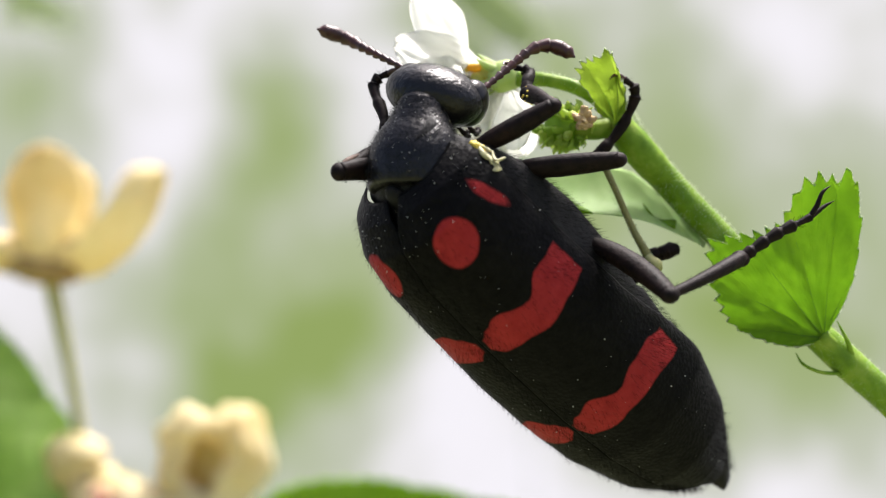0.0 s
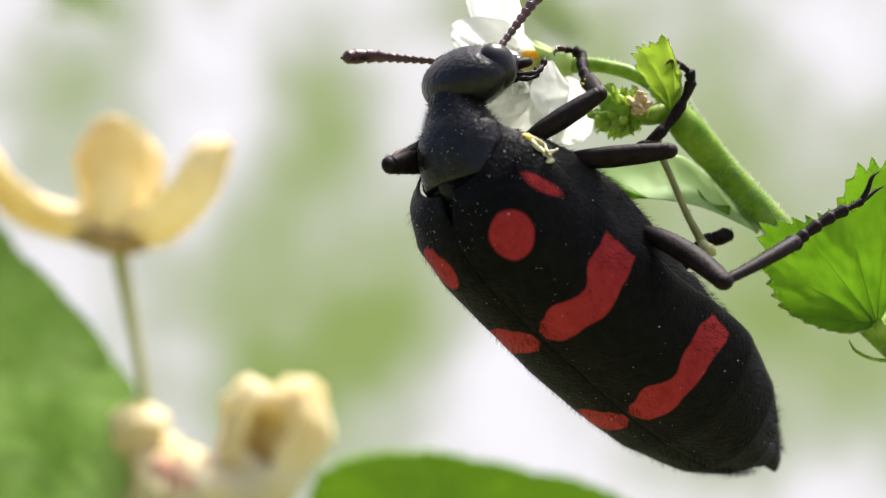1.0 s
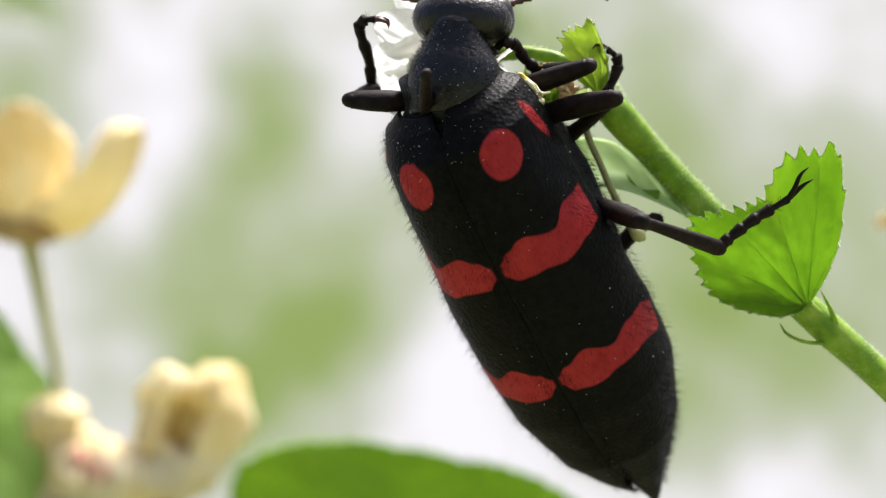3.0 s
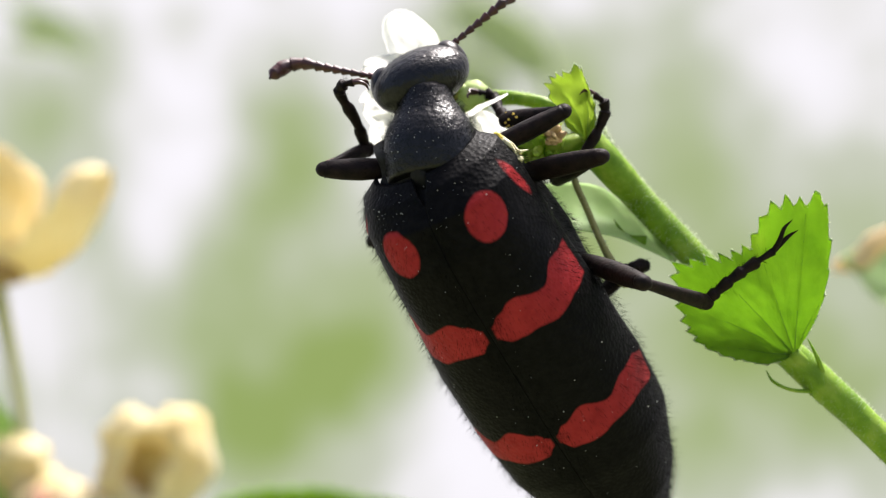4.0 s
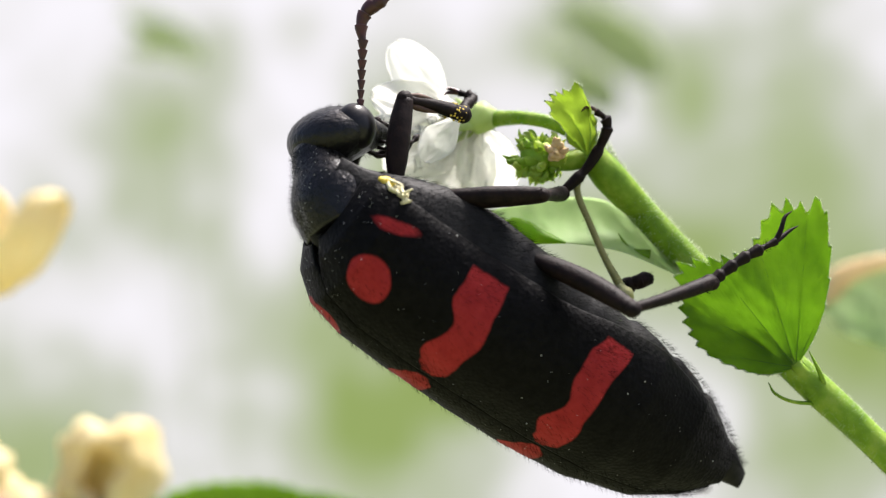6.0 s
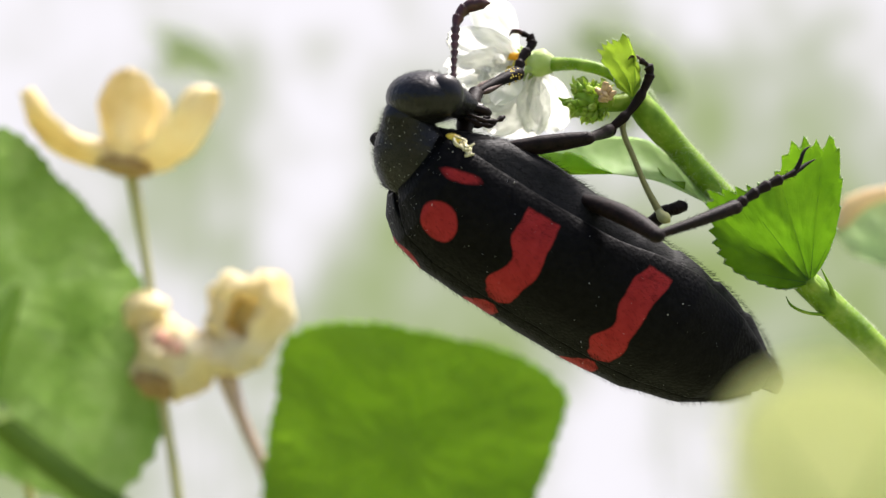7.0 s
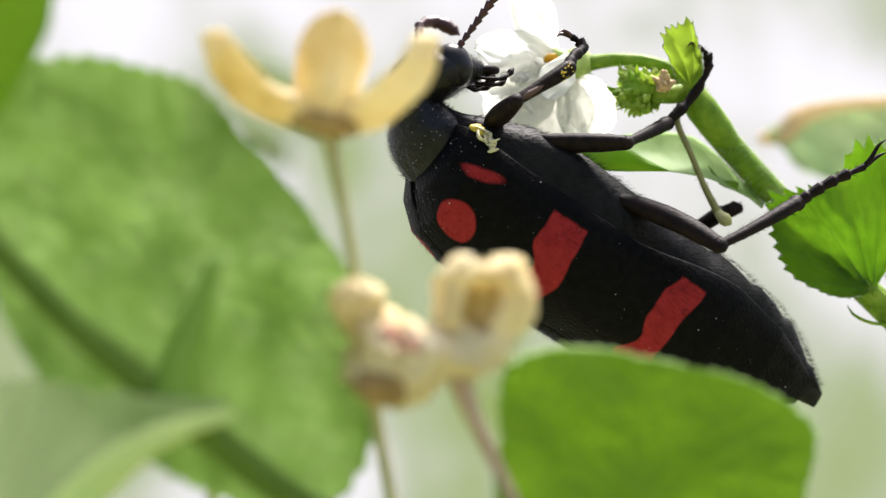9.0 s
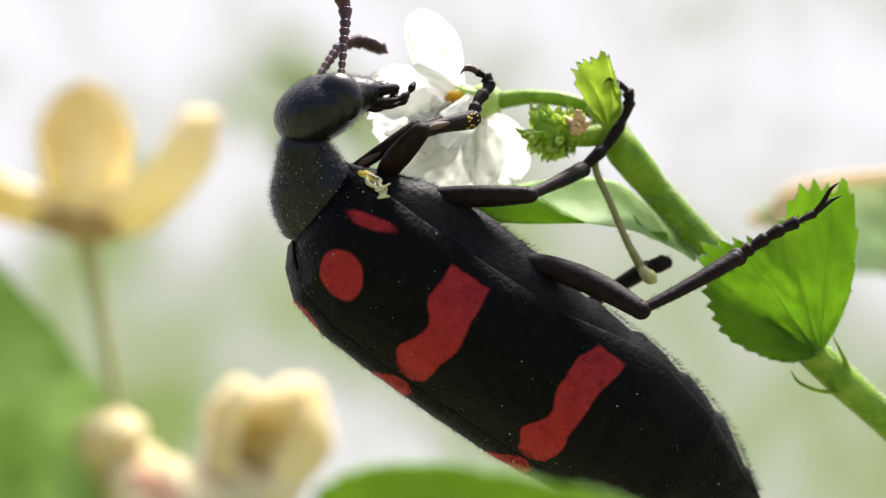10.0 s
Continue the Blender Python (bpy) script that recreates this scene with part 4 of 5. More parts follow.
cam.data.dof.focus_object = bpy.data.objects["flowering_stem"]


# ---- plants nearer the lens ----
def sepal_mesh(azimuth, out, up, width, thick, seed=0.0, worn=0.14):
    """A thick, creased dry sepal that spreads from the base and then turns up."""
    bm = bmesh.new()
    n = 30
    line = curve_points([(0.1, 0, 0), (out * 0.52, 0, up * 0.12), (out * 0.86, 0, up * 0.5), (out, 0, up)], n)
    rings = []
    for i, p in enumerate(line):
        d = (line[min(i + 1, n)] - line[max(i - 1, 0)]).normalized()
        lean = Vector((0, 1, 0)).cross(d)
        s = i / n
        w = width * (0.5 + 0.5 * smooth_step(s, [0, 0.65], [0, 1])) * (1 if s < 0.72 else math.sqrt(max(0.02, 1 - ((s - 0.72) / 0.28) ** 2)))
        w *= 1 + 0.7 * worn * noise.noise(Vector((s * 5, seed, 0.3)))
        t = thick * (1.2 - 0.75 * s)
        ring = []
        for a in np.linspace(0, 2 * math.pi, 28, endpoint=False):
            c = math.cos(a)
            z = t * math.sin(a) - 0.3 * w * c * c
            z += 0.22 * math.exp(-(c / 0.16) ** 2) * (1 - s * 0.6) + worn * (noise.noise(Vector((c * 2.6, s * 3.5, seed))) + 0.5 * noise.noise(Vector((c * 6, s * 8, seed))))
            ring.append(p + Vector((0, 1, 0)) * (w * c) + lean * z)
        rings.append(ring)
    loft(bm, rings)
    bm.transform(Matrix.Rotation(radians(azimuth), 4, "Z"))
    return bm


def make_dry_flower(base, tilt, sepals, stalk, label, core, stalk_mat):
    root = new("dry_flower")
    tagged(root, label, "flower", "dry flowers on one stalk")
    root.location = Vector(base) * MM
    for az, out, up, w in sepals:
        bm = sepal_mesh(az, out, up, w, 0.42, az * 0.13 + up, 0.16)
        bm.transform(tilt)
        part("sepal", bm, CREAM, root)
    bm = bmesh.new()
    blob(bm, Vector(core[:3]), core[3:], u=24, v=16, rough=0.25, freq=1.1)
    bm.transform(tilt)
    part("flower_base", bm, CREAM_BASE, root)
    bm = bmesh.new()
    tube(bm, [Vector(p) - Vector(base) for p in stalk], [0.28, 0.17, 0.18, 0.2, 0.4, 0.6], 60, 10)
    part("stalk", bm, stalk_mat, root, "thin dry flower stalk")
    return root


def make_broken_flower(base, stalk):
    """A withered flower head: a swollen body, a small knob and one thick lobe curled round a hollow."""
    root = new("dry_flower")
    tagged(root, "dry cream flower curled round a hollow, with reddish middle", "flower", "dry flowers on one stalk")
    root.location = Vector(base) * MM

    def lump(name, at, radii, mat, label="", rough=0.22, freq=1.3):
        bm = bmesh.new()
        blob(bm, at, radii, u=40, v=28, rough=rough, freq=freq)
        for v in bm.verts:
            v.co += (v.co - Vector(at)) * (0.16 * noise.noise(v.co * 2.9) + 0.1 * noise.noise(v.co * 6))
        return part(name, bm, mat, root, label)

    lump("flower_base", (-0.2, 0, -0.1), (1.65, 1.25, 1.2), CREAM, "swollen cream flower base", 0.3)
    lump("withered_underside", (-0.72, -0.42, -0.72), (0.95, 0.88, 0.62), CREAM_BASE, "brown withered underside", 0.3)
    lump("knob", (-1.45, -0.1, 1.7), (0.78, 0.7, 0.9), CREAM, "shrivelled ochre knob", 0.3)
    lump("withered_pistil", (0.02, -1.08, 0.4), (0.42, 0.25, 0.36), PISTIL, "pinkish withered pistil", 0.4, 2.0)
    lump("withered_pistil", (-0.55, -0.95, 0.75), (0.36, 0.26, 0.3), PISTIL, "pinkish withered pistil", 0.4, 2.0)
    lump("hollow", (2.42, 0.6, 1.65), (1.05, 0.45, 1.3), HOLLOW, "ochre hollow inside the curled lobe")
    for name, points, radii, flat in (
        ("neck", [(-1.45, 0, 1.7), (-1.05, -0.2, 1.1), (-0.6, -0.2, 0.4)], [0.6, 0.75, 1.0], 0.9),
        ("saddle", [(-0.1, -0.2, 0.2), (0.8, -0.25, 0.15), (1.7, -0.2, 0.15), (2.7, -0.1, 0.3)], [1.1, 0.85, 0.72, 0.5], 1.2),
        ("curled_lobe", [(2.1, -0.15, 0.0), (1.58, -0.2, 0.6), (1.38, -0.25, 1.4), (1.38, -0.2, 2.15), (1.68, -0.15, 2.75), (2.38, 0.1, 2.65), (3.05, -0.2, 2.85), (3.48, -0.3, 2.25), (3.4, -0.3, 1.5), (2.95, -0.2, 0.75), (2.3, -0.1, 0.1)], [0.5, 0.46, 0.42, 0.44, 0.48, 0.38, 0.5, 0.5, 0.5, 0.48, 0.46], 1.4),
    ):
        bm = bmesh.new()
        tube(bm, points, radii, 48, 20, flat)
        bm.normal_update()
        for v, n in [(v, v.normal.copy()) for v in bm.verts]:
            v.co += n * (0.34 * noise.noise(v.co * 1.1) + 0.2 * noise.noise(v.co * 2.6) + 0.1 * noise.noise(v.co * 6))
        part(name, bm, CREAM, root)
    bm = bmesh.new()
    tube(bm, [Vector(p) - Vector(base) for p in stalk], [0.42, 0.22, 0.2, 0.2, 0.4, 0.6], 60, 10)
    part("stalk", bm, DRY_STALK, root, "thin dry flower stalk")
    return root


UPPER_FLOWER = make_dry_flower((-7.34, -25.50, 0.21), Matrix.Rotation(radians(6), 4, "Y"), [(-14, 3.2, 2.75, 1.3), (194, 3.9, 2.05, 1.3), (-85, 1.3, 3.1, 1.1), (95, 1.5, 2.9, 1.1)],
                [(-7.34, -25.50, 0.21), (-6.84, -25.50, -2.23), (-6.48, -25.50, -4.25), (-5.87, -25.50, -8.56), (-5.38, -25.50, -11.18), (-4.28, -25.50, -17.63), (6, -24, -60), (8, -22, -418)], "dry cream flower with upturned thick sepals", (0, -0.35, -0.3, 1.15, 0.8, 0.42), PALE_STALK)
LOWER_FLOWER = make_broken_flower((-5.12, -25.50, -7.16), [(-3.55, -25.50, -7.5), (-3.05, -25.50, -8.91), (-2.07, -25.50, -10.97), (-0.94, -25.50, -13.68), (0.96, -25.50, -19.35), (9, -24, -60), (10, -22, -418)])
BROAD_LEAF = tagged(fan_leaf("broad_leaf", (-11.78, -27.00, -4.92), (1, 0.36, 0), (0.0, 0.1, 1), [(-180, 6.0), (-170, 5.4), (-139, 5.0), (-118, 5.1), (-95, 5.4), (-83, 6.1), (-70, 6.8), (-55, 7.4), (-44, 7.8), (-34, 7.8), (-23, 7.3), (-11, 6.6), (4, 6.2), (24, 4.9), (47, 4.6), (73, 4.9), (91, 5.7), (108, 6.5), (122, 7.5), (132, 8.3), (141, 8.6), (150, 8.8), (156, 8.1), (168, 6.8), (180, 6.0)], BIG_LEAF, 62, 0.04, 0.0, 0.0, 0.2, 0, None, 0.1, 0.02, 40, 0.018), "large dull green leaf with toothed edge behind the dry flowers", "leaf", "leaves near the dry flowers")
BRIGHT_LEAF = tagged(fan_leaf("bright_leaf", (2.79, -24.70, -10.94), (1, 0.15, 0), (0.0, 0.2, 1), [(-180, 7.0), (-150, 6.4), (-113, 5.5), (-90, 5.1), (-69, 5.2), (-57, 5.8), (-49, 6.2), (-40, 5.95), (-23, 5.2), (-1, 4.5), (22, 4.4), (42, 5.0), (58, 5.6), (70, 6.0), (87, 5.2), (107, 4.8), (127, 5.2), (150, 6.4), (180, 7.0)], FRONT_LEAF, 60, 0.035, 0.03, 0.0, 0.22, 0, None, 0.1, 0.05, 24, 0.025), "saturated green leaf below the beetle", "leaf", "leaves near the dry flowers")
FOLDED_LEAF = tagged(fan_leaf("folded_leaf", (-16.96, -30.50, -11.81), (1, 0.2, 0), (0, 0.2, 1), [(-90, 5.0), (-40, 4.3), (-16, 4.1), (8, 3.8), (42, 4.7), (58, 6.1), (67, 7.8), (69, 5.0), (75, 3.6), (85, 2.7), (102, 2.2), (130, 2.6)], FOLDED, 24, 0.02, 0.03, 0.0, 0.2, 3, BIG_VEIN, 0.06, 0.05, 16, 0.04), "pale green leaf with sunlight painted on its folded edge", "leaf", "leaves near the dry flowers")
UPPER_LEAF = tagged(fan_leaf("upper_leaf", (-18.21, -30.00, 4.94), (1, 0.1, 0), (0, 0.1, 1), [(-157, 5.8), (77, 3.3), (97, 3.5), (127, 4.0), (153, 5.3), (165, 6.4), (180, 8.6)], FRONT_LEAF, 14, 0.03, 0.05, 0.0, 0.25, 3), "bright green leaf hanging at the edge", "leaf", "leaves near the dry flowers")
EDGED_LEAF = tagged(fan_leaf("edged_leaf", (36.62, 40.00, 8.48), (1, 0.1, 0), (0, 0.3, 1), [(-135, 2.9), (-114, 4.9), (-103, 7.5), (-93, 10.5), (-83, 12.4), (-80, 13.0), (-72, 11.5), (-63, 9.5), (-49, 7.5), (-22, 5.4), (32, 5.3), (77, 7.1)], EDGE_LEAF, 20, 0.03, 0.05, 0.0, 0.25, 4, EDGE_LEAF, 0.12, 0.05, 12, 0.05), "pale leaf with a dry tan edge behind the stem", "leaf", "background leaves")


NEAR_LEAF = tagged(fan_leaf("near_leaf", (15.34, -55.00, -10.63), (1, 0.1, 0), (0, 0.2, 1), [(-68, 1.7), (-49, 2.5), (-37, 3.1), (-22, 3.3), (-8, 3.3), (8, 3.2), (26, 3.0), (59, 2.1)], NEAR_PALE, 10, 0.02, 0.1, 0.0, 0.2, 2), "pale yellow-green leaf close to the lens", "leaf", "leaves near the dry flowers")


def make_leaf_details():
    """The folded leaf's edge, its light put into the colour, and the stalks on which the near leaves stand."""
    # strip along the fold: sunlight there is painted as paler colour
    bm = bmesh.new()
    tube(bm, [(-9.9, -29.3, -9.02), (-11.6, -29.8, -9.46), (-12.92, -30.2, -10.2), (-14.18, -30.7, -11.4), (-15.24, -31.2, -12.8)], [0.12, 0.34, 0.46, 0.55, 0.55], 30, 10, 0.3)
    part("folded_edge", bm, FOLD_LIGHT, FOLDED_LEAF, "fold of the leaf with sunlight painted in as paler colour")
    for leaf, points in ((BROAD_LEAF, [(-11.0, -26.2, -10.2), (-10.6, -25.6, -13.0), (-8, -24, -60), (-6, -22, -418)]), (BRIGHT_LEAF, [(2.8, -25.6, -17.6), (3.0, -25.4, -19.0), (6, -24, -60), (8, -22, -418)]),
                         (FOLDED_LEAF, [(-16.9, -30.6, -12.0), (-16.8, -30.4, -14.0), (-14, -30, -60), (-12, -30, -418)]), (UPPER_LEAF, [(-22.0, -30.0, 5.0), (-27, -29.5, 2.0), (-36, -28, -60), (-38, -28, -418)]),
                         (EDGED_LEAF, [(42.5, 40.2, 9.8), (46, 41, 6), (53, 42, -60), (55, 42, -418)]), (NEAR_LEAF, [(15.3, -55, -10.5), (15.6, -54.8, -14), (17, -53, -60), (20, -50, -418)])):
        bm = bmesh.new()
        tube(bm, points, [0.16, 0.18, 0.2, 0.3], 40, 8)
        part("stalk", bm, PALE_STALK, leaf, "thin green leaf stalk")


make_leaf_details()


def make_dry_edge():
    bm = bmesh.new()
    tube(bm, [(23.60, 38.60, 10.35), (25.35, 38.60, 10.72), (26.48, 38.60, 11.85), (28.25, 38.60, 12.59), (30.50, 38.60, 12.93), (33.38, 38.60, 13.11), (36.66, 38.60, 12.97)], [0.35, 0.75, 0.8, 0.55, 0.5, 0.45, 0.3], 40, 10, 0.4)
    part("dry_edge", bm, DRY_EDGE, EDGED_LEAF, "dry tan curled edge")


make_dry_edge()


def make_twig():
    root = new("green_twig")
    tagged(root, "dark green blurred twig with a short side shoot", "twig")
    for name, points, radii in (("main_twig", [(-20.5, -30.4, 1.5), (-17.69, -29.73, -2.9), (-16.68, -29.48, -4.11), (-15.16, -29.1, -5.77), (-13.47, -28.65, -7.35), (-11.75, -28.18, -8.78), (-9.84, -27.64, -10.31), (-8.07, -27.14, -11.69), (-6.64, -26.74, -12.81), (14, -26, -80), (20, -26, -418)], [0.36, 0.38, 0.4, 0.42, 0.44, 0.46, 0.48, 0.48, 0.5, 0.7, 1.0]),
                                ("side_shoot", [(-11.75, -28.3, -8.75), (-11.5, -28.1, -7.36), (-11.0, -27.75, -5.92), (-10.6, -27.45, -4.6)], [0.72, 0.56, 0.4, 0.22])):
        bm = bmesh.new()
        tube(bm, points, radii, 50, 10)
        part(name, bm, TWIG if name == "main_twig" else SHOOT, root)
    return root


GREEN_TWIG = make_twig()


# ---- plants far behind ----
def make_far_plant(at, size, count, seed):
    """A plant that grows from the ground, its small leaves gathered round one place."""
    root = new("far_plant")
    tagged(root, "green leafy plant far behind, haze painted in as paler colour", "plant", "plants far behind")
    root.location = Vector(at) * MM
    rng = random.Random(seed)
    low = -420 - at[2]
    bm = bmesh.new()
    tube(bm, [(30, 10, low), (18, 5, low * 0.4), (4, 0, -size), (0, 0, size * 0.4)], [0.35, 0.3, 0.3, 0.25], 24, 8)
    part("stem", bm, HAZED_LEAF, root)
    for i in range(count):
        ln = size * (1.0 if i == 0 else rng.uniform(0.4, 0.7))
        bm = petal_mesh(ln, ln * rng.uniform(0.2, 0.3), 0.15, ln * 0.012, rng.uniform(0, 9), rng.uniform(-0.1, 0.25), 0.04, 10, 8)
        d = Vector((0.8, 0.1, -0.5)) if i == 0 else Vector((rng.uniform(-1, 1), rng.uniform(-0.6, 0.6), rng.uniform(-0.9, 0.3)))
        bm.transform(frame_of(d, (rng.uniform(-0.4, 0.4), -1, 0.6)).to_matrix().to_4x4())
        bm.transform(Matrix.Translation((-size * 0.4, 0, size * (0.25 - 0.35 * i))))
        part("leaf", bm, HAZED_LEAF, root)


for spec in (
    ((-22.64, 700.00, 141.35), 60, 3, 40),
    ((-240.95, 700.00, 151.13), 46, 2, 51),
):
    make_far_plant(*spec)


# ---- what moves ----
def tracked(rows):
    """A smooth line through rows of (t, x, y, z)."""
    ts = [r[0] for r in rows]
    ps = [np.array(r[1:], float) for r in rows]

    def at(t):
        if t <= ts[0]:
            return Vector(ps[0])
        if t >= ts[-1]:
            return Vector(ps[-1])
        k = max(i for i in range(len(ts)) if ts[i] <= t)
        k = min(k, len(ts) - 2)

        def slope(i):
            a, b = max(i - 1, 0), min(i + 1, len(ts) - 1)
            return (ps[b] - ps[a]) / (ts[b] - ts[a])

        h = ts[k + 1] - ts[k]
        u = (t - ts[k]) / h
        v = (2 * u ** 3 - 3 * u ** 2 + 1) * ps[k] + (u ** 3 - 2 * u ** 2 + u) * h * slope(k) + (3 * u ** 2 - 2 * u ** 3) * ps[k + 1] + (u ** 3 - u ** 2) * h * slope(k + 1)
        return Vector(v)

    return at


PRONOTUM_HINGE = (0.2, -0.75, 1.4)
BODY_PLACE = tracked([
    (0, 1.13, -5.32, 4.94),
    (0.5, 1.04, -6.12, 4.72),
    (1, 0.92, -5.35, 4.50),
    (1.5, 0.99, -5.00, 4.89),
    (2, 1.54, -4.36, 5.53),
    (3.5, 3.99, -2.19, 7.15),
    (4, 2.94, -3.51, 5.89),
    (4.5, 0.57, -3.18, 4.90),
    (5, -0.21, -3.95, 5.49),
    (6.5, -0.59, -6.08, 4.0),
    (7, -0.70, -5.41, 3.39),
    (7.5, -0.51, -4.78, 4.04),
    (8, -0.98, -4.71, 4.69),
    (8.5, -2.20, -4.18, 4.05),
    (9, -2.16, -1.96, 4.18),
    (9.5, -2.27, -2.47, 4.32),
    (10, -2.02, -1.26, 4.00),
])

BODY_TURN = [
    (0, 137.85, -15.76, -37.97),
    (0.5, 139.02, -15.64, -36.91),
    (1, 139.77, -16.82, -37.37),
    (1.5, 136.83, -16.83, -38.67),
    (2, 132.44, -18.81, -32.65),
    (3.5, 117.86, -13.68, -15.51),
    (4, 123.04, -20.20, -16.62),
    (4.5, 132.60, -26.77, -35.69),
    (5, 134.57, -25.10, -43.04),
    (6.5, 147.18, -15.59, -52.36),
    (7, 147.81, -15.93, -57.40),
    (7.5, 143.93, -16.03, -56.19),
    (8, 141.56, -16.41, -55.59),
    (8.5, 146.99, -5.63, -69.00),
    (9, 147.26, -6.34, -73.32),
    (9.5, 144.25, -12.79, -68.45),
    (10, 142.04, -17.23, -68.29),
]

NECK = tracked([
    (0, 1.74, -5.19, 6.70),
    (0.5, 1.15, -6.15, 6.46),
    (1, 0.70, -5.47, 6.19),
    (1.5, 0.82, -5.53, 6.58),
    (2, 1.19, -4.51, 7.35),
    (3.5, 4.70, -3.49, 9.08),
    (4, 3.11, -3.73, 7.88),
    (4.5, -0.81, -3.60, 6.50),
    (5, -1.50, -4.16, 7.10),
    (6.5, -1.25, -6.40, 5.54),
    (7, -0.75, -7.95, 4.79),
    (7.5, 0.06, -6.65, 5.49),
    (8, -1.76, -5.77, 6.20),
    (8.5, -3.52, -4.24, 5.30),
    (9, -3.5, -3.60, 5.38),
    (9.5, -3.05, -3.94, 5.90),
    (10, -2.82, -3.87, 5.69),
])

HEAD_PLACE = tracked([
    (0, 2.23, -4.05, 7.11),
    (0.5, 1.92, -5.31, 7.11),
    (1, 1.29, -4.79, 7.13),
    (1.5, 1.53, -4.89, 7.47),
    (2, 2.01, -3.66, 7.89),
    (3.5, 4.62, -2.28, 9.56),
    (4, 2.81, -2.67, 8.58),
    (4.5, -0.97, -3.01, 7.65),
    (5, -1.48, -3.11, 7.88),
    (6.5, -0.29, -5.72, 6.11),
    (7, 0.29, -7.33, 5.26),
    (7.5, 1.13, -5.95, 5.77),
    (8, -1.35, -5.14, 7.27),
    (8.5, -2.80, -3.75, 6.27),
    (9, -2.42, -3.15, 6.20),
    (9.5, -2.09, -3.83, 6.78),
    (10, -2.00, -3.58, 6.66),
])

HEAD_TURN = [
    (0, 2.65, 17.69, -17.44),
    (0.5, 13.20, 3.82, -40.25),
    (1, 30.06, -2.33, -43.71),
    (1.5, 26.33, -3.43, -51.23),
    (2, 7.94, -4.12, -45.84),
    (3.5, 5.01, 8.54, 6.85),
    (4, 18.89, -22.18, 0.96),
    (4.5, 58.64, -24.31, -42.21),
    (5, 36.22, -41.41, -42.28),
    (6.5, 9.66, 7.29, -51.10),
    (7, 4.98, 7.47, -56.17),
    (7.5, -3.51, 17.00, -52.76),
    (8, 40.59, -12.32, -51.27),
    (8.5, 31.62, -6.51, -63.47),
    (9, 22.33, 0.33, -63.76),
    (9.5, 27.28, 12.03, -72.09),
    (10, 31.55, 3.63, -67.06),
]

ANTENNA_RIGHT_MID = tracked([
    (0, 5.87, -2.35, 9.01),
    (0.5, 4.55, -3.75, 9.37),
    (1, 3.80, -3.97, 10.15),
    (1.5, 3.64, -3.82, 10.32),
    (2, 4.38, -2.44, 10.81),
    (3.5, 9.08, -0.75, 10.68),
    (4, 6.22, -1.71, 11.87),
    (4.5, 0.13, -2.87, 11.86),
    (5, -0.98, -1.66, 12.03),
    (6.5, 1.48, -6.97, 9.65),
    (7, 1.60, -7.26, 8.53),
    (7.5, 3.12, -5.81, 8.66),
    (8, 0.11, -4.90, 11.14),
    (8.5, -0.30, -5.71, 9.73),
    (9, 0.35, -4.38, 9.53),
    (9.5, -0.46, -4.72, 10.08),
    (10, -1.03, -3.50, 10.00),
])

ANTENNA_RIGHT_TIP = tracked([
    (0, 7.92, -1.95, 8.87),
    (0.5, 6.57, -3.52, 9.88),
    (1, 5.01, -3.92, 11.87),
    (1.5, 5.31, -3.63, 11.57),
    (2, 6.30, -2.19, 11.63),
    (3.5, 10.86, 0.06, 9.90),
    (4, 7.85, -1.62, 13.20),
    (4.5, 0.64, -2.88, 13.90),
    (5, -0.93, -1.94, 14.11),
    (6.5, 3.00, -6.55, 11.03),
    (7, 3.16, -6.73, 9.83),
    (7.5, 4.89, -5.33, 9.67),
    (8, 1.28, -4.85, 12.88),
    (8.5, 1.32, -6.16, 10.99),
    (9, 1.90, -4.58, 10.93),
    (9.5, 0.13, -4.93, 12.08),
    (10, -1.87, -3.72, 11.91),
])

ANTENNA_LEFT_MID = tracked([
    (0, -1.06, -1.58, 9.62),
    (0.5, -1.62, -2.66, 8.65),
    (1, -2.29, -1.95, 8.44),
    (1.5, -1.46, -2.52, 6.34),
    (2, -2.40, -2.20, 6.01),
    (3.5, 1.41, -0.46, 12.54),
    (4, -1.75, -1.36, 9.46),
    (4.5, -4.85, -0.11, 7.54),
    (5, -4.38, 0.66, 7.08),
    (6.5, -1.22, -1.28, 6.85),
    (7, -0.92, -2.89, 6.11),
    (7.5, -0.07, -1.66, 6.31),
    (8, -2.20, -0.84, 8.51),
    (8.5, -3.78, 0.56, 8.21),
    (9, -2.72, 0.47, 9.27),
    (9.5, -2.09, -0.12, 9.89),
    (10, -1.38, -0.20, 9.72),
])

ANTENNA_LEFT_TIP = tracked([
    (0, -2.98, -1.44, 10.47),
    (0.5, -3.67, -2.26, 8.83),
    (1, -4.39, -2.06, 8.44),
    (1.5, -3.08, -1.94, 5.13),
    (2, -3.32, -2.20, 4.77),
    (3.5, 0.15, -0.39, 14.22),
    (4, -3.76, -1.64, 8.93),
    (4.5, -6.82, 0.18, 6.87),
    (5, -5.75, 2.25, 7.00),
    (6.5, 0.40, 0.05, 7.00),
    (7, 0.82, -1.71, 6.27),
    (7.5, 1.73, -0.59, 6.42),
    (8, -0.39, 0.22, 8.63),
    (8.5, -1.87, 1.41, 8.38),
    (9, -0.78, 1.25, 9.03),
    (9.5, -0.13, 0.63, 9.85),
    (10, 0.67, 0.25, 9.61),
])

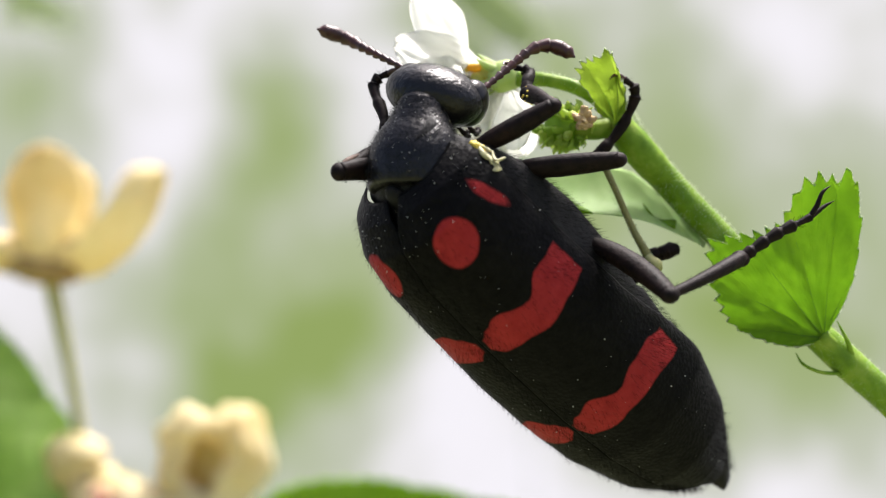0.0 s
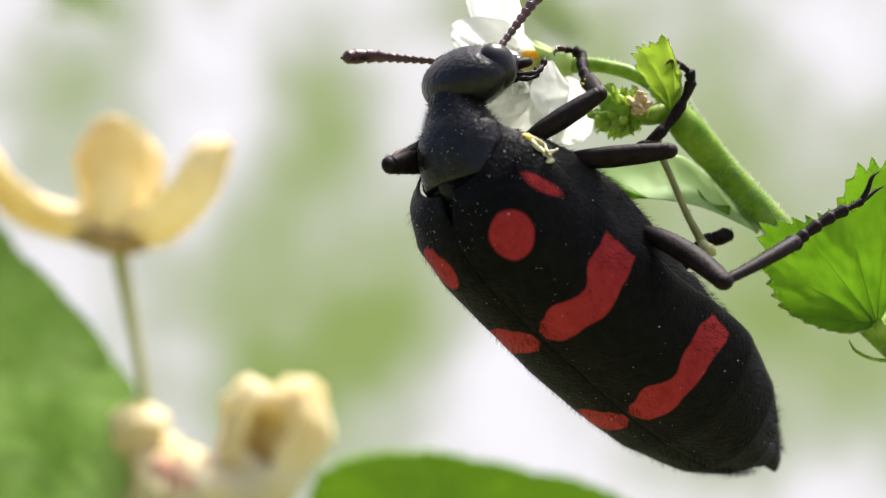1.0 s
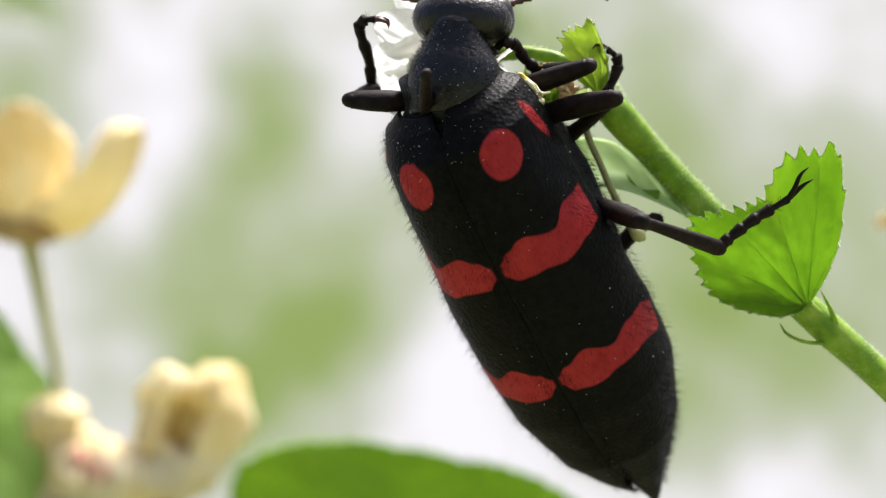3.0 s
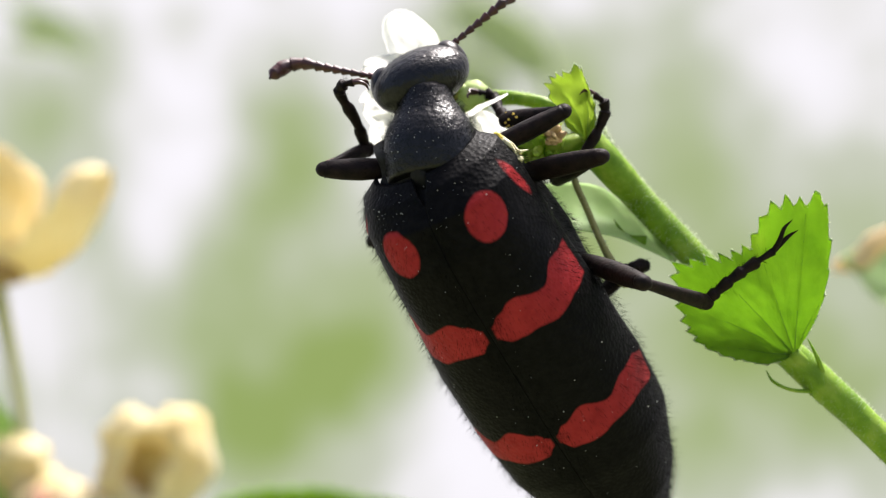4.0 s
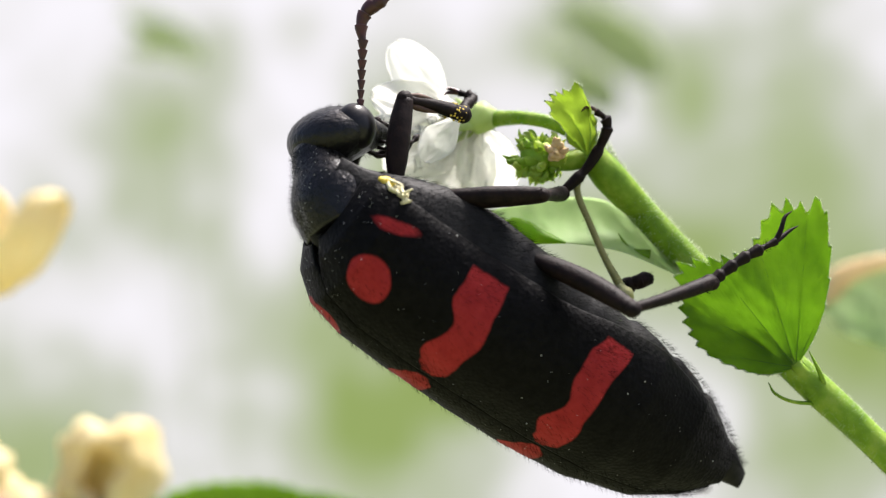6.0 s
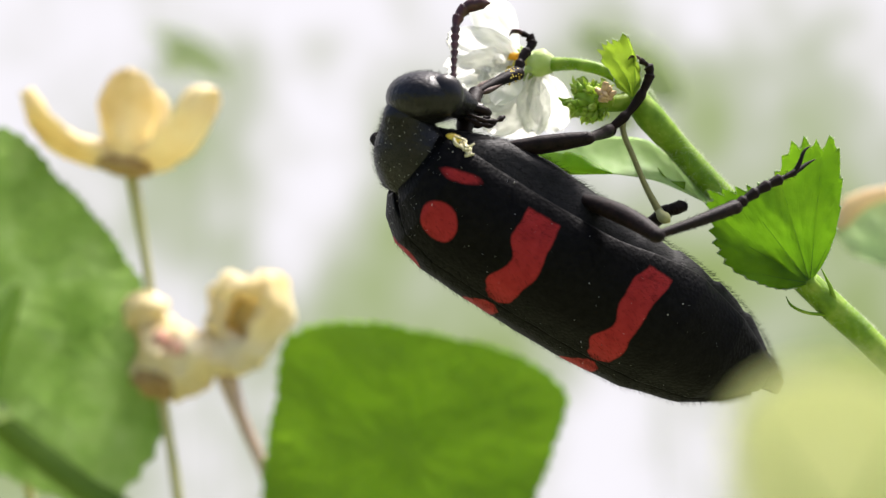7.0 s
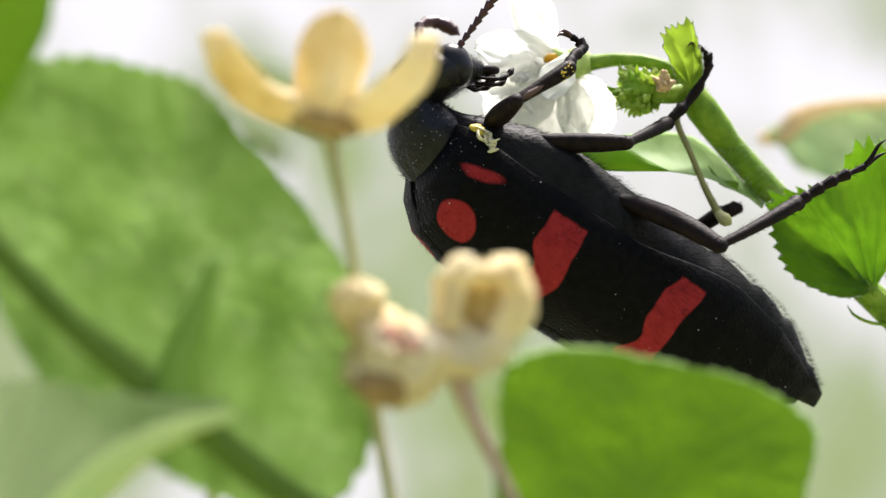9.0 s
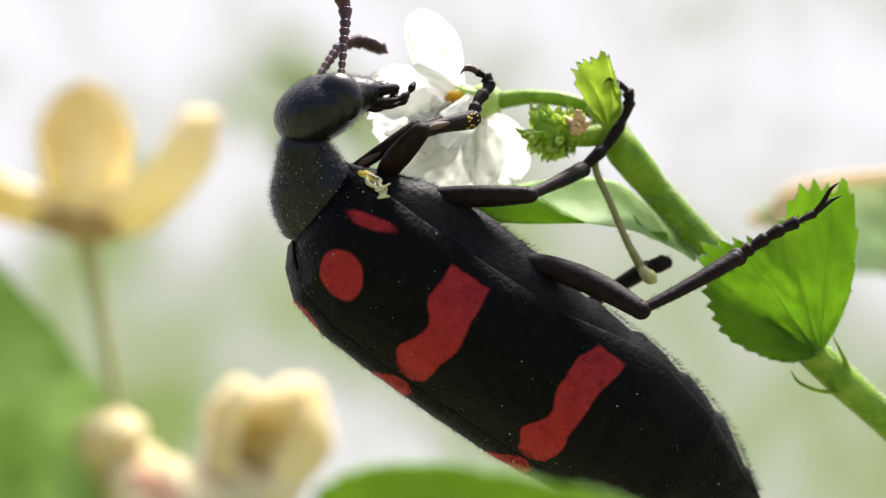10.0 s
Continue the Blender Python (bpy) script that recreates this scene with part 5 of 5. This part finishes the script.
ANTENNAE = {"right": (ANTENNA_RIGHT_MID, ANTENNA_RIGHT_TIP), "left": (ANTENNA_LEFT_MID, ANTENNA_LEFT_TIP)}

FRONT_RIGHT_ANKLE = tracked([
    (0, 5.96, -3.07, 7.26),
    (0.5, 6.02, -1.51, 7.46),
    (1, 6.12, -1.77, 7.26),
    (1.5, 5.90, -2.96, 6.84),
    (2, 6.09, -2.42, 6.93),
    (3.5, 7.43, -0.64, 7.19),
    (4, 6.29, -0.98, 7.03),
    (4.5, 6.03, -1.92, 6.59),
    (5, 5.87, -4.77, 6.44),
    (6.5, 3.88, -2.02, 8.25),
    (7, 3.86, -1.54, 7.38),
    (7.5, 4.23, -0.12, 7.00),
    (8, 3.58, 0.26, 7.01),
    (8.5, 3.69, -1.09, 6.86),
    (9, 3.15, -5.90, 5.95),
    (9.5, 3.24, -5.40, 5.97),
    (10, 3.84, -3.40, 6.16),
])

FRONT_RIGHT_TOE = tracked([
    (0, 6.03, -1.12, 8.47),
    (0.5, 5.55, 0.27, 8.83),
    (1, 5.76, -0.11, 8.82),
    (1.5, 5.56, -1.02, 8.02),
    (2, 5.46, -0.85, 8.48),
    (3.5, 6.41, -2.58, 7.89),
    (4, 5.59, 0.71, 8.43),
    (4.5, 6.08, -0.06, 7.95),
    (5, 6.26, -2.94, 7.68),
    (6.5, 4.03, -0.11, 9.26),
    (7, 4.40, -0.90, 8.70),
    (7.5, 4.65, 0.12, 8.25),
    (8, 4.60, -0.60, 8.10),
    (8.5, 4.65, 0.83, 8.21),
    (9, 3.96, -4.70, 7.05),
    (9.5, 4.21, -4.71, 7.23),
    (10, 4.50, -2.60, 7.45),
])

FRONT_RIGHT_KNEE = tracked([
    (0, 6.87, -5.77, 6.32),
    (0.5, 6.80, -4.23, 6.47),
    (1, 6.66, -4.60, 6.43),
    (1.5, 6.49, -5.86, 6.35),
    (2, 6.92, -5.25, 6.39),
    (3.5, 9.66, -2.64, 7.11),
    (4, 8.54, -2.96, 6.92),
    (4.5, 5.52, -4.88, 6.44),
    (5, 4.18, -7.24, 6.19),
    (6.5, 2.19, -3.77, 6.49),
    (7, 2.06, -3.56, 6.07),
    (7.5, 2.86, -2.66, 6.17),
    (8, 2.02, -2.17, 6.21),
    (8.5, 1.46, -2.37, 5.31),
    (9, 0.78, -6.82, 4.36),
    (9.5, 1.02, -7.08, 4.85),
    (10, 1.78, -5.45, 5.39),
])

HIND_RIGHT_ANKLE = tracked([
    (0, 14.31, -3.90, 0.25),
    (1, 14.29, -3.74, 0.31),
    (2, 14.19, -2.32, 0.33),
    (3.5, 14.28, -2.0, -0.89),
    (4, 14.36, -1.5, -0.80),
    (4.5, 14.48, -1.85, 0.06),
    (5, 14.60, -2.69, 0.51),
    (6.5, 14.62, -4.18, 0.40),
    (7, 14.45, -5.72, 0.14),
    (7.5, 14.27, -5.59, 0.41),
    (8, 14.13, -4.81, 0.59),
    (8.5, 13.86, -2.75, 0.47),
    (9, 13.35, -4.22, 0.46),
    (9.5, 13.82, -4.07, 0.62),
    (10, 14.03, -3.60, 0.66),
])

HIND_RIGHT_TOE = tracked([
    (0, 17.77, -2.86, 2.18),
    (1, 17.66, -2.48, 2.29),
    (2, 17.65, -1.77, 2.46),
    (3.5, 17.64, -2.22, 1.37),
    (4, 17.65, -1.95, 1.57),
    (4.5, 17.87, -2.08, 2.31),
    (5, 18.02, -1.78, 2.57),
    (6.5, 17.74, -2.41, 2.39),
    (7, 17.75, -4.35, 2.16),
    (7.5, 17.43, -3.81, 2.32),
    (8, 17.52, -3.59, 2.55),
    (8.5, 17.48, -2.58, 2.39),
    (9, 16.99, -4.08, 2.36),
    (9.5, 17.41, -4.20, 2.61),
    (10, 17.64, -3.62, 2.60),
])

HIND_RIGHT_KNEE = tracked([
    (0, 10.84, -6.68, -0.94),
    (1, 10.86, -6.47, -1.07),
    (2, 10.97, -5.53, -0.34),
    (3.5, 11.02, -4.33, 0.83),
    (4, 11.11, -4.11, 0.19),
    (4.5, 11.28, -4.84, -0.16),
    (5, 11.42, -5.98, 0.01),
    (6.5, 11.45, -7.25, -0.92),
    (7, 11.41, -8.70, -1.60),
    (7.5, 11.07, -8.36, -1.40),
    (8, 10.73, -7.50, -0.95),
    (8.5, 10.31, -4.84, -1.56),
    (9, 9.64, -5.89, -1.67),
    (9.5, 9.90, -5.29, -1.45),
    (10, 10.15, -4.73, -1.54),
])

MIDDLE_RIGHT_ANKLE = tracked([
    (0, 8.40, -0.90, 4.50),
    (10, 8.40, -0.90, 4.50),
])

MIDDLE_RIGHT_TOE = tracked([
    (0, 10.40, -0.80, 7.15),
    (10, 10.40, -0.80, 7.15),
])

MIDDLE_RIGHT_KNEE = tracked([
    (0, 9.58, -5.03, 4.25),
    (1, 9.38, -5.05, 3.99),
    (2, 9.76, -4.97, 4.76),
    (3.5, 11.13, -3.89, 5.19),
    (4, 10.37, -4.12, 4.92),
    (4.5, 8.44, -5.20, 4.37),
    (5, 8.17, -6.69, 4.48),
    (6.5, 7.51, -3.40, 3.94),
    (7, 7.73, -5.04, 3.56),
    (7.5, 7.44, -3.83, 4.18),
    (8, 7.87, -5.94, 3.90),
    (9, 6.01, -4.18, 3.07),
    (9.5, 6.00, -6.43, 2.91),
    (10, 6.02, -4.19, 3.08),
])

FRONT_LEFT_ANKLE = tracked([
    (0, 0.23, -4.14, 5.08),
    (0.5, -0.37, -0.51, 5.26),
    (1, -0.17, -4.02, 4.58),
    (1.5, -0.13, -3.64, 4.72),
    (2, -0.40, -2.53, 5.35),
    (3.5, 0.10, 1.16, 7.18),
    (4, 0.26, -0.64, 5.94),
    (4.5, -1.35, -0.79, 3.06),
    (5, -0.19, -2.41, 4.78),
    (6.5, -1.66, 0.83, 5.84),
    (7, -0.26, -1.67, 5.44),
    (7.5, 0.57, 0.31, 5.40),
    (8, -0.91, -2.68, 6.33),
    (8.5, -2.27, -1.53, 6.09),
    (9, -1.86, -0.90, 6.23),
    (9.5, -1.61, -1.28, 6.61),
    (10, 1.78, -2.32, 6.04),
])

FRONT_LEFT_TOE = tracked([
    (0, -0.48, -2.52, 7.75),
    (0.5, -0.70, 0.61, 8.24),
    (1, -0.54, -2.35, 7.29),
    (1.5, -0.54, -2.59, 7.71),
    (2, -0.59, -0.91, 8.10),
    (3.5, -0.19, -1.75, 8.47),
    (4, -0.56, -2.88, 8.07),
    (4.5, -0.65, -3.57, 4.49),
    (5, -0.60, 0.09, 6.73),
    (6.5, -0.08, -1.80, 6.75),
    (7, 0.13, 1.41, 6.21),
    (7.5, 1.73, -2.66, 5.59),
    (8, -1.43, -0.02, 8.04),
    (8.5, -2.79, 1.30, 7.49),
    (9, -2.15, 2.08, 7.36),
    (9.5, -2.58, 1.49, 7.88),
    (10, 3.27, 0.35, 6.98),
])

FRONT_LEFT_KNEE = tracked([
    (0, -1.47, -6.58, 3.90),
    (0.5, -2.04, -2.94, 4.02),
    (1, -1.74, -6.57, 3.46),
    (1.5, -1.75, -6.04, 3.37),
    (2, -1.66, -5.24, 4.20),
    (3.5, -0.24, -1.93, 6.44),
    (4, -1.17, -3.29, 4.84),
    (4.5, -2.23, -3.77, 2.30),
    (5, -2.15, 0.01, 4.05),
    (6.5, -2.16, -1.74, 4.01),
    (7, -1.96, -3.27, 3.25),
    (7.5, -0.35, -1.80, 3.18),
    (8, -2.21, -0.89, 4.01),
    (8.5, -3.09, 0.70, 3.95),
    (9, -2.79, 0.77, 3.67),
    (9.5, -2.86, 1.07, 4.84),
    (10, -0.45, -4.26, 4.82),
])

MIDDLE_LEFT_ANKLE = tracked([
    (0, 2.44, -0.75, 1.22),
    (0.5, 2.05, -1.34, 1.24),
    (1, 2.01, -0.48, 0.77),
    (2, 2.55, 0.17, 1.77),
    (3.5, 2.00, 0.95, 4.88),
    (4, 1.2, 5.2, 4.0),
    (4.5, 0.2, 5.9, 3.2),
    (5, 0.0, 5.2, 3.8),
    (6.5, 1.22, -2.66, 1.80),
    (7, 0.99, 2.89, 1.57),
    (8, 1.09, -1.93, 1.08),
    (9, 0.40, 0.50, 0.20),
    (10, 1.21, -0.23, 1.64),
])

MIDDLE_LEFT_TOE = tracked([
    (0, 3.44, 1.26, 2.07),
    (0.5, 3.03, 0.68, 2.09),
    (1, 3.01, 1.52, 1.64),
    (2, 3.58, 2.14, 2.67),
    (3.5, 3.01, 2.90, 5.86),
    (4, 2.4, 6.6, 5.0),
    (4.5, 1.4, 7.3, 4.2),
    (5, 1.2, 6.6, 4.8),
    (6.5, 2.01, -0.61, 2.76),
    (7, 2.54, 1.22, 2.32),
    (8, 2.24, -0.06, 2.06),
    (9, 1.79, 2.16, 1.24),
    (10, 2.32, 1.68, 2.57),
])

MIDDLE_LEFT_KNEE = tracked([
    (0, 0.93, -4.23, 0.94),
    (0.5, 0.58, -4.84, 0.95),
    (1, 0.48, -3.95, 0.45),
    (2, 1.00, -3.28, 1.42),
    (3.5, 0.50, -2.51, 4.38),
    (4, 0.2, 2.0, 2.2),
    (4.5, -0.5, 2.6, 1.4),
    (5, -0.6, 2.0, 2.0),
    (6.5, 0.06, -6.26, 1.36),
    (7, -0.71, -0.46, 1.00),
    (8, -0.68, -5.27, 0.74),
    (9, -1.79, -2.55, -0.35),
    (10, -0.50, -3.59, 1.16),
])

HIND_LEFT_ANKLE = tracked([
    (0, 11.20, 0.60, 0.60),
    (10, 11.20, 0.60, 0.60),
])

HIND_LEFT_TOE = tracked([
    (0, 12.30, 0.60, 0.95),
    (10, 12.30, 0.60, 0.95),
])

HIND_LEFT_KNEE = tracked([
    (0, 7.30, 3.00, -1.95),
    (3.5, 9.55, 3.00, -0.93),
    (4.5, 9.67, 3.00, -1.04),
    (10, 10.02, 3.00, -0.27),
])

FEET = {
    "front_right": (FRONT_RIGHT_ANKLE, FRONT_RIGHT_TOE, FRONT_RIGHT_KNEE),
    "hind_right": (HIND_RIGHT_ANKLE, HIND_RIGHT_TOE, HIND_RIGHT_KNEE),
    "middle_right": (MIDDLE_RIGHT_ANKLE, MIDDLE_RIGHT_TOE, MIDDLE_RIGHT_KNEE),
    "front_left": (FRONT_LEFT_ANKLE, FRONT_LEFT_TOE, FRONT_LEFT_KNEE),
    "middle_left": (MIDDLE_LEFT_ANKLE, MIDDLE_LEFT_TOE, MIDDLE_LEFT_KNEE),
    "hind_left": (HIND_LEFT_ANKLE, HIND_LEFT_TOE, HIND_LEFT_KNEE),
}

LEAF_TURN = tracked([
    (0, 4.56, -0.90, 4.84),
    (0.5, 2.85, -0.98, 2.98),
    (1, 2.73, -0.61, 2.51),
    (1.5, 3.93, -0.86, 3.62),
    (2, 0.50, -0.72, 2.21),
    (3.5, 16.38, -2.00, 0.03),
    (4, 13.28, -1.50, -0.94),
    (4.5, 3.38, -0.65, -0.43),
    (5, -4.66, 0.80, -0.17),
    (6.5, -3.27, 0.82, -0.94),
    (7, -2.05, 1.13, -1.80),
    (7.5, -6.04, 0.74, -2.93),
    (8, -7.36, 0.40, -0.98),
    (8.5, -6.73, 1.34, -4.32),
    (9, -4.78, 1.33, -3.40),
    (9.5, -6.84, 2.21, -1.52),
    (10, -4.08, 1.46, -1.92),
])

# lift of the flower on its stalk, in degrees
FLOWER_LIFT = tracked([(0, 6, 0, 0), (1, 5.5, 0, 0), (2, 3.5, 0, 0), (3.5, 4, 0, 0), (4.5, 2.5, 0, 0), (5, 0.5, 0, 0), (6.5, 2, 0, 0), (7, 3.5, 0, 0), (8, -4, 0, 0), (9, -4.5, 0, 0), (9.5, -5, 0, 0), (10, -4, 0, 0)])
# place of the upper petal's root beside the flower's middle, and its lean
UPPER_ROOT = tracked([(0, -1.25, 0, 0.2), (2, -1.25, 0, 0.2), (4, -1.0, 0, 0.25), (5, -1.0, 0, 0.25), (6.5, -1.15, 0, 0.1), (7, -0.85, 0, 0.25), (8, -0.6, 0, 0.25), (10, -0.55, 0, 0.25)])
UPPER_LEAN = tracked([(0, -10, 0, 0), (6.5, -10, 0, 0), (7, -8, 0, 0), (8, -3, 0, 0), (8.5, 0, 0, 0), (10, 0, 0, 0)])
FLOWER_HINGE = (9.5, 0.3, 7.1)

# the torn petal's root, and the way in which it points
PETAL_ROOT = tracked([(0, 5.1, -0.9, 7.6), (0.5, 4.9, -1.5, 8.75), (1, 4.45, -1.6, 8.2), (1.5, 5.6, -1.6, 9.25), (2, 6.15, -1.5, 8.45), (3.5, 6.2, -1.8, 8.1), (4.5, 6.24, -2.0, 7.92), (5, 4.25, -1.5, 7.95), (6.5, 4.1, -1.2, 7.9), (10, 4.0, -0.9, 7.6)])
PETAL_WAY = tracked([(0, 0.1, 0, -1), (0.5, 0.1, -0.1, -1), (1, 0, -0.1, -1), (1.5, -0.15, -0.1, -1), (2, -0.55, -0.1, -0.8), (4.5, -0.87, 0.1, -0.5), (5, -0.65, -0.1, -0.75), (10, -0.4, -0.1, -0.9)])
PETAL_FACE = tracked([(0, 0, -1, 0), (1.5, 0, -1, 0), (2, -0.6, -0.25, 0.7), (4.5, -0.45, -0.2, 0.8), (5, -0.2, -1, 0.2), (10, -0.2, -1, 0.2)])

# the plants near the lens sway together
FRONT_SWAY = tracked([(0, 0.05, 0, -0.15), (1, 0.05, 0, -0.12), (2, 0, 0, -0.2), (3.5, 0.1, 0, -0.05), (5, 0, 0, 0), (7, -0.33, 0, -0.05), (8, -0.12, 0, -0.1), (8.5, -0.12, 0, 0), (9, 0.1, 2.5, 0.6), (9.5, 0.1, 0, 0.08), (10, -0.08, 0, -0.18)])
BRIGHT_SWAY = tracked([(0, 0.05, 0, 0), (1, 0.1, 0, 0), (3.5, 0.15, 0, 0), (5, 0, 0, 0), (6.5, -0.3, 0, 0.6), (7, -0.1, 0, 0.55), (8, -0.12, 0, -0.1), (8.5, -0.12, 0, 0), (9, -0.03, 1.5, -0.15), (9.5, 0.1, 0, 0.08), (10, 0.05, 0, 0)])
LOWER_SWAY = tracked([(0, 0.05, 0, -0.15), (2, 0, 0, -0.2), (3.5, 0.1, 0, -0.05), (5, 0, 0, 0), (7, -0.33, 0, -0.05), (8, -0.12, 0, -0.1), (8.5, -0.12, 0, 0), (9, 0.3, 1.5, 0.3), (9.5, 0.1, 0, 0.08), (10, -0.08, 0, -0.18)])

EDGED_SWAY = tracked([
    (0, 7.67, 0.00, -8.27),
    (2, 7.67, 0.00, -8.27),
    (3.5, 3.67, 0.00, -8.27),
    (4.5, 0.67, 0.00, -8.27),
    (5, -1.69, 0.00, -9.62),
    (6.5, -3.06, 0.00, -9.11),
    (7.5, -1.84, 0.00, -5.47),
    (8, 0.55, 0.00, -7.62),
    (8.5, -2.26, 0.00, -0.93),
    (9, 0.00, 0.00, 0.00),
    (9.5, -0.36, 0.00, -1.61),
    (10, 0.78, 0.00, -3.63),
])



def pose_at(place, turns, t):
    """The pose in millimetres at t; turns: rows of (t, rx, ry, rz) in degrees."""
    ts = [r[0] for r in turns]
    k = min(max(i for i in range(len(ts)) if ts[i] <= t), len(ts) - 2)
    u = (t - ts[k]) / (ts[k + 1] - ts[k])
    u = u * u * (3 - 2 * u)
    pair = [Euler([radians(a) for a in turns[i][1:]]).to_quaternion() for i in (k, k + 1)]
    pair[1].make_compatible(pair[0])
    return Matrix.LocRotScale(place(t), pair[0].slerp(pair[1], u), None)


def aim(at, towards, up):
    return Matrix.LocRotScale(at, frame_of(Vector(towards) - Vector(at), up), None)


def metres(m):
    m = m.copy()
    m.translation *= MM
    return m


NEAR_PLANTS = [(ob, ob.location / MM, {BRIGHT_LEAF: BRIGHT_SWAY, LOWER_FLOWER: LOWER_SWAY}.get(ob, FRONT_SWAY)) for ob in (UPPER_FLOWER, LOWER_FLOWER, BROAD_LEAF, BRIGHT_LEAF, FOLDED_LEAF, UPPER_LEAF, GREEN_TWIG)]


def motions():
    times = [i * 0.25 for i in range(41)]
    rows = {}

    def key(ob, t, m):
        rows.setdefault(ob.name, []).append((t, metres(m)))

    for t in times:
        body = pose_at(BODY_PLACE, BODY_TURN, t)
        inv = body.inverted()
        key(BEETLE, t, body)
        dorsal = body.to_3x3() @ Vector((0, 0, 1))
        key(MOVING["pronotum"], t, inv @ aim(body @ Vector(PRONOTUM_HINGE), NECK(t), dorsal))
        head = pose_at(HEAD_PLACE, HEAD_TURN, t)
        key(MOVING["head"], t, inv @ head)
        for side, x in (("right", 1), ("left", -1)):
            root = head @ Vector((x * 1.62, 0.6, 0.68))
            mid, tip = ANTENNAE[side][0](t), ANTENNAE[side][1](t)
            stalk, club = MOVING["antenna_" + side]
            d1 = (mid - root).normalized()
            d2 = (tip - mid).normalized()
            key(stalk, t, inv @ aim(root, root + d1, Vector((0, -1, 0))))
            arch = d1 - d2 * d1.dot(d2)
            knee = root + d1 * (STALK - 0.04)
            key(club, t, inv @ aim(knee, knee + d2, arch if arch.length > 0.15 else Vector((0, -1, 0.2))))
        for name, (hip, a, b, c) in LEGS.items():
            thigh, shin, foot = MOVING[name]
            h = body @ Vector(hip)
            ankle, tip = FEET[name][0](t), FEET[name][1](t)
            d = ankle - h
            dist = min(d.length, (a + b) * 0.998)
            d.normalize()
            along = (a * a - b * b + dist * dist) / (2 * dist)
            high = math.sqrt(max(a * a - along * along, 0.0))
            p = FEET[name][2](t) - h
            p = (p - d * p.dot(d)).normalized()
            knee = h + d * along + p * high
            key(thigh, t, inv @ aim(h, knee, p))
            key(shin, t, inv @ aim(knee, knee + (ankle - knee), p))
            end = knee + (ankle - knee).normalized() * b
            key(foot, t, inv @ aim(end, tip, Vector((1 if "left" in name else -1, -0.3, 0.2))))
        turn = LEAF_TURN(t)
        leaf = Matrix.Rotation(radians(turn.length), 4, turn.normalized())
        hinge = Matrix.Translation(Vector(LEAF_BASE))
        key(EDGED_LEAF, t, Matrix.Translation(EDGED_SWAY(t)))
        lift = Matrix.Translation(Vector(FLOWER_HINGE)) @ Matrix.Rotation(radians(FLOWER_LIFT(t).x), 4, "Y") @ Matrix.Translation(-Vector(FLOWER_HINGE))
        flower = lift @ Matrix.Translation(Vector((4.35, 1.3, 8.0)))
        key(FLOWER, t, flower)
        key(UPPER_PETAL, t, Matrix.Translation(UPPER_ROOT(t)) @ Matrix.Rotation(radians(UPPER_LEAN(t).x), 4, "Y"))
        key(TORN_PETAL, t, flower.inverted() @ Matrix.LocRotScale(PETAL_ROOT(t), frame_of(PETAL_WAY(t), PETAL_FACE(t)), None))
        foot = Matrix.Translation(Vector((6, -3.8, 5)))
        key(FLOWER_STALK, t, foot.inverted() @ lift @ foot)
        for ob, home, sway in NEAR_PLANTS:
            key(ob, t, Matrix.Translation(home + sway(t)))
        key(NODE_LEAF, t, hinge @ leaf @ hinge.inverted())
    for name, keyed in rows.items():
        walk(bpy.data.objects[name], keyed)


motions()
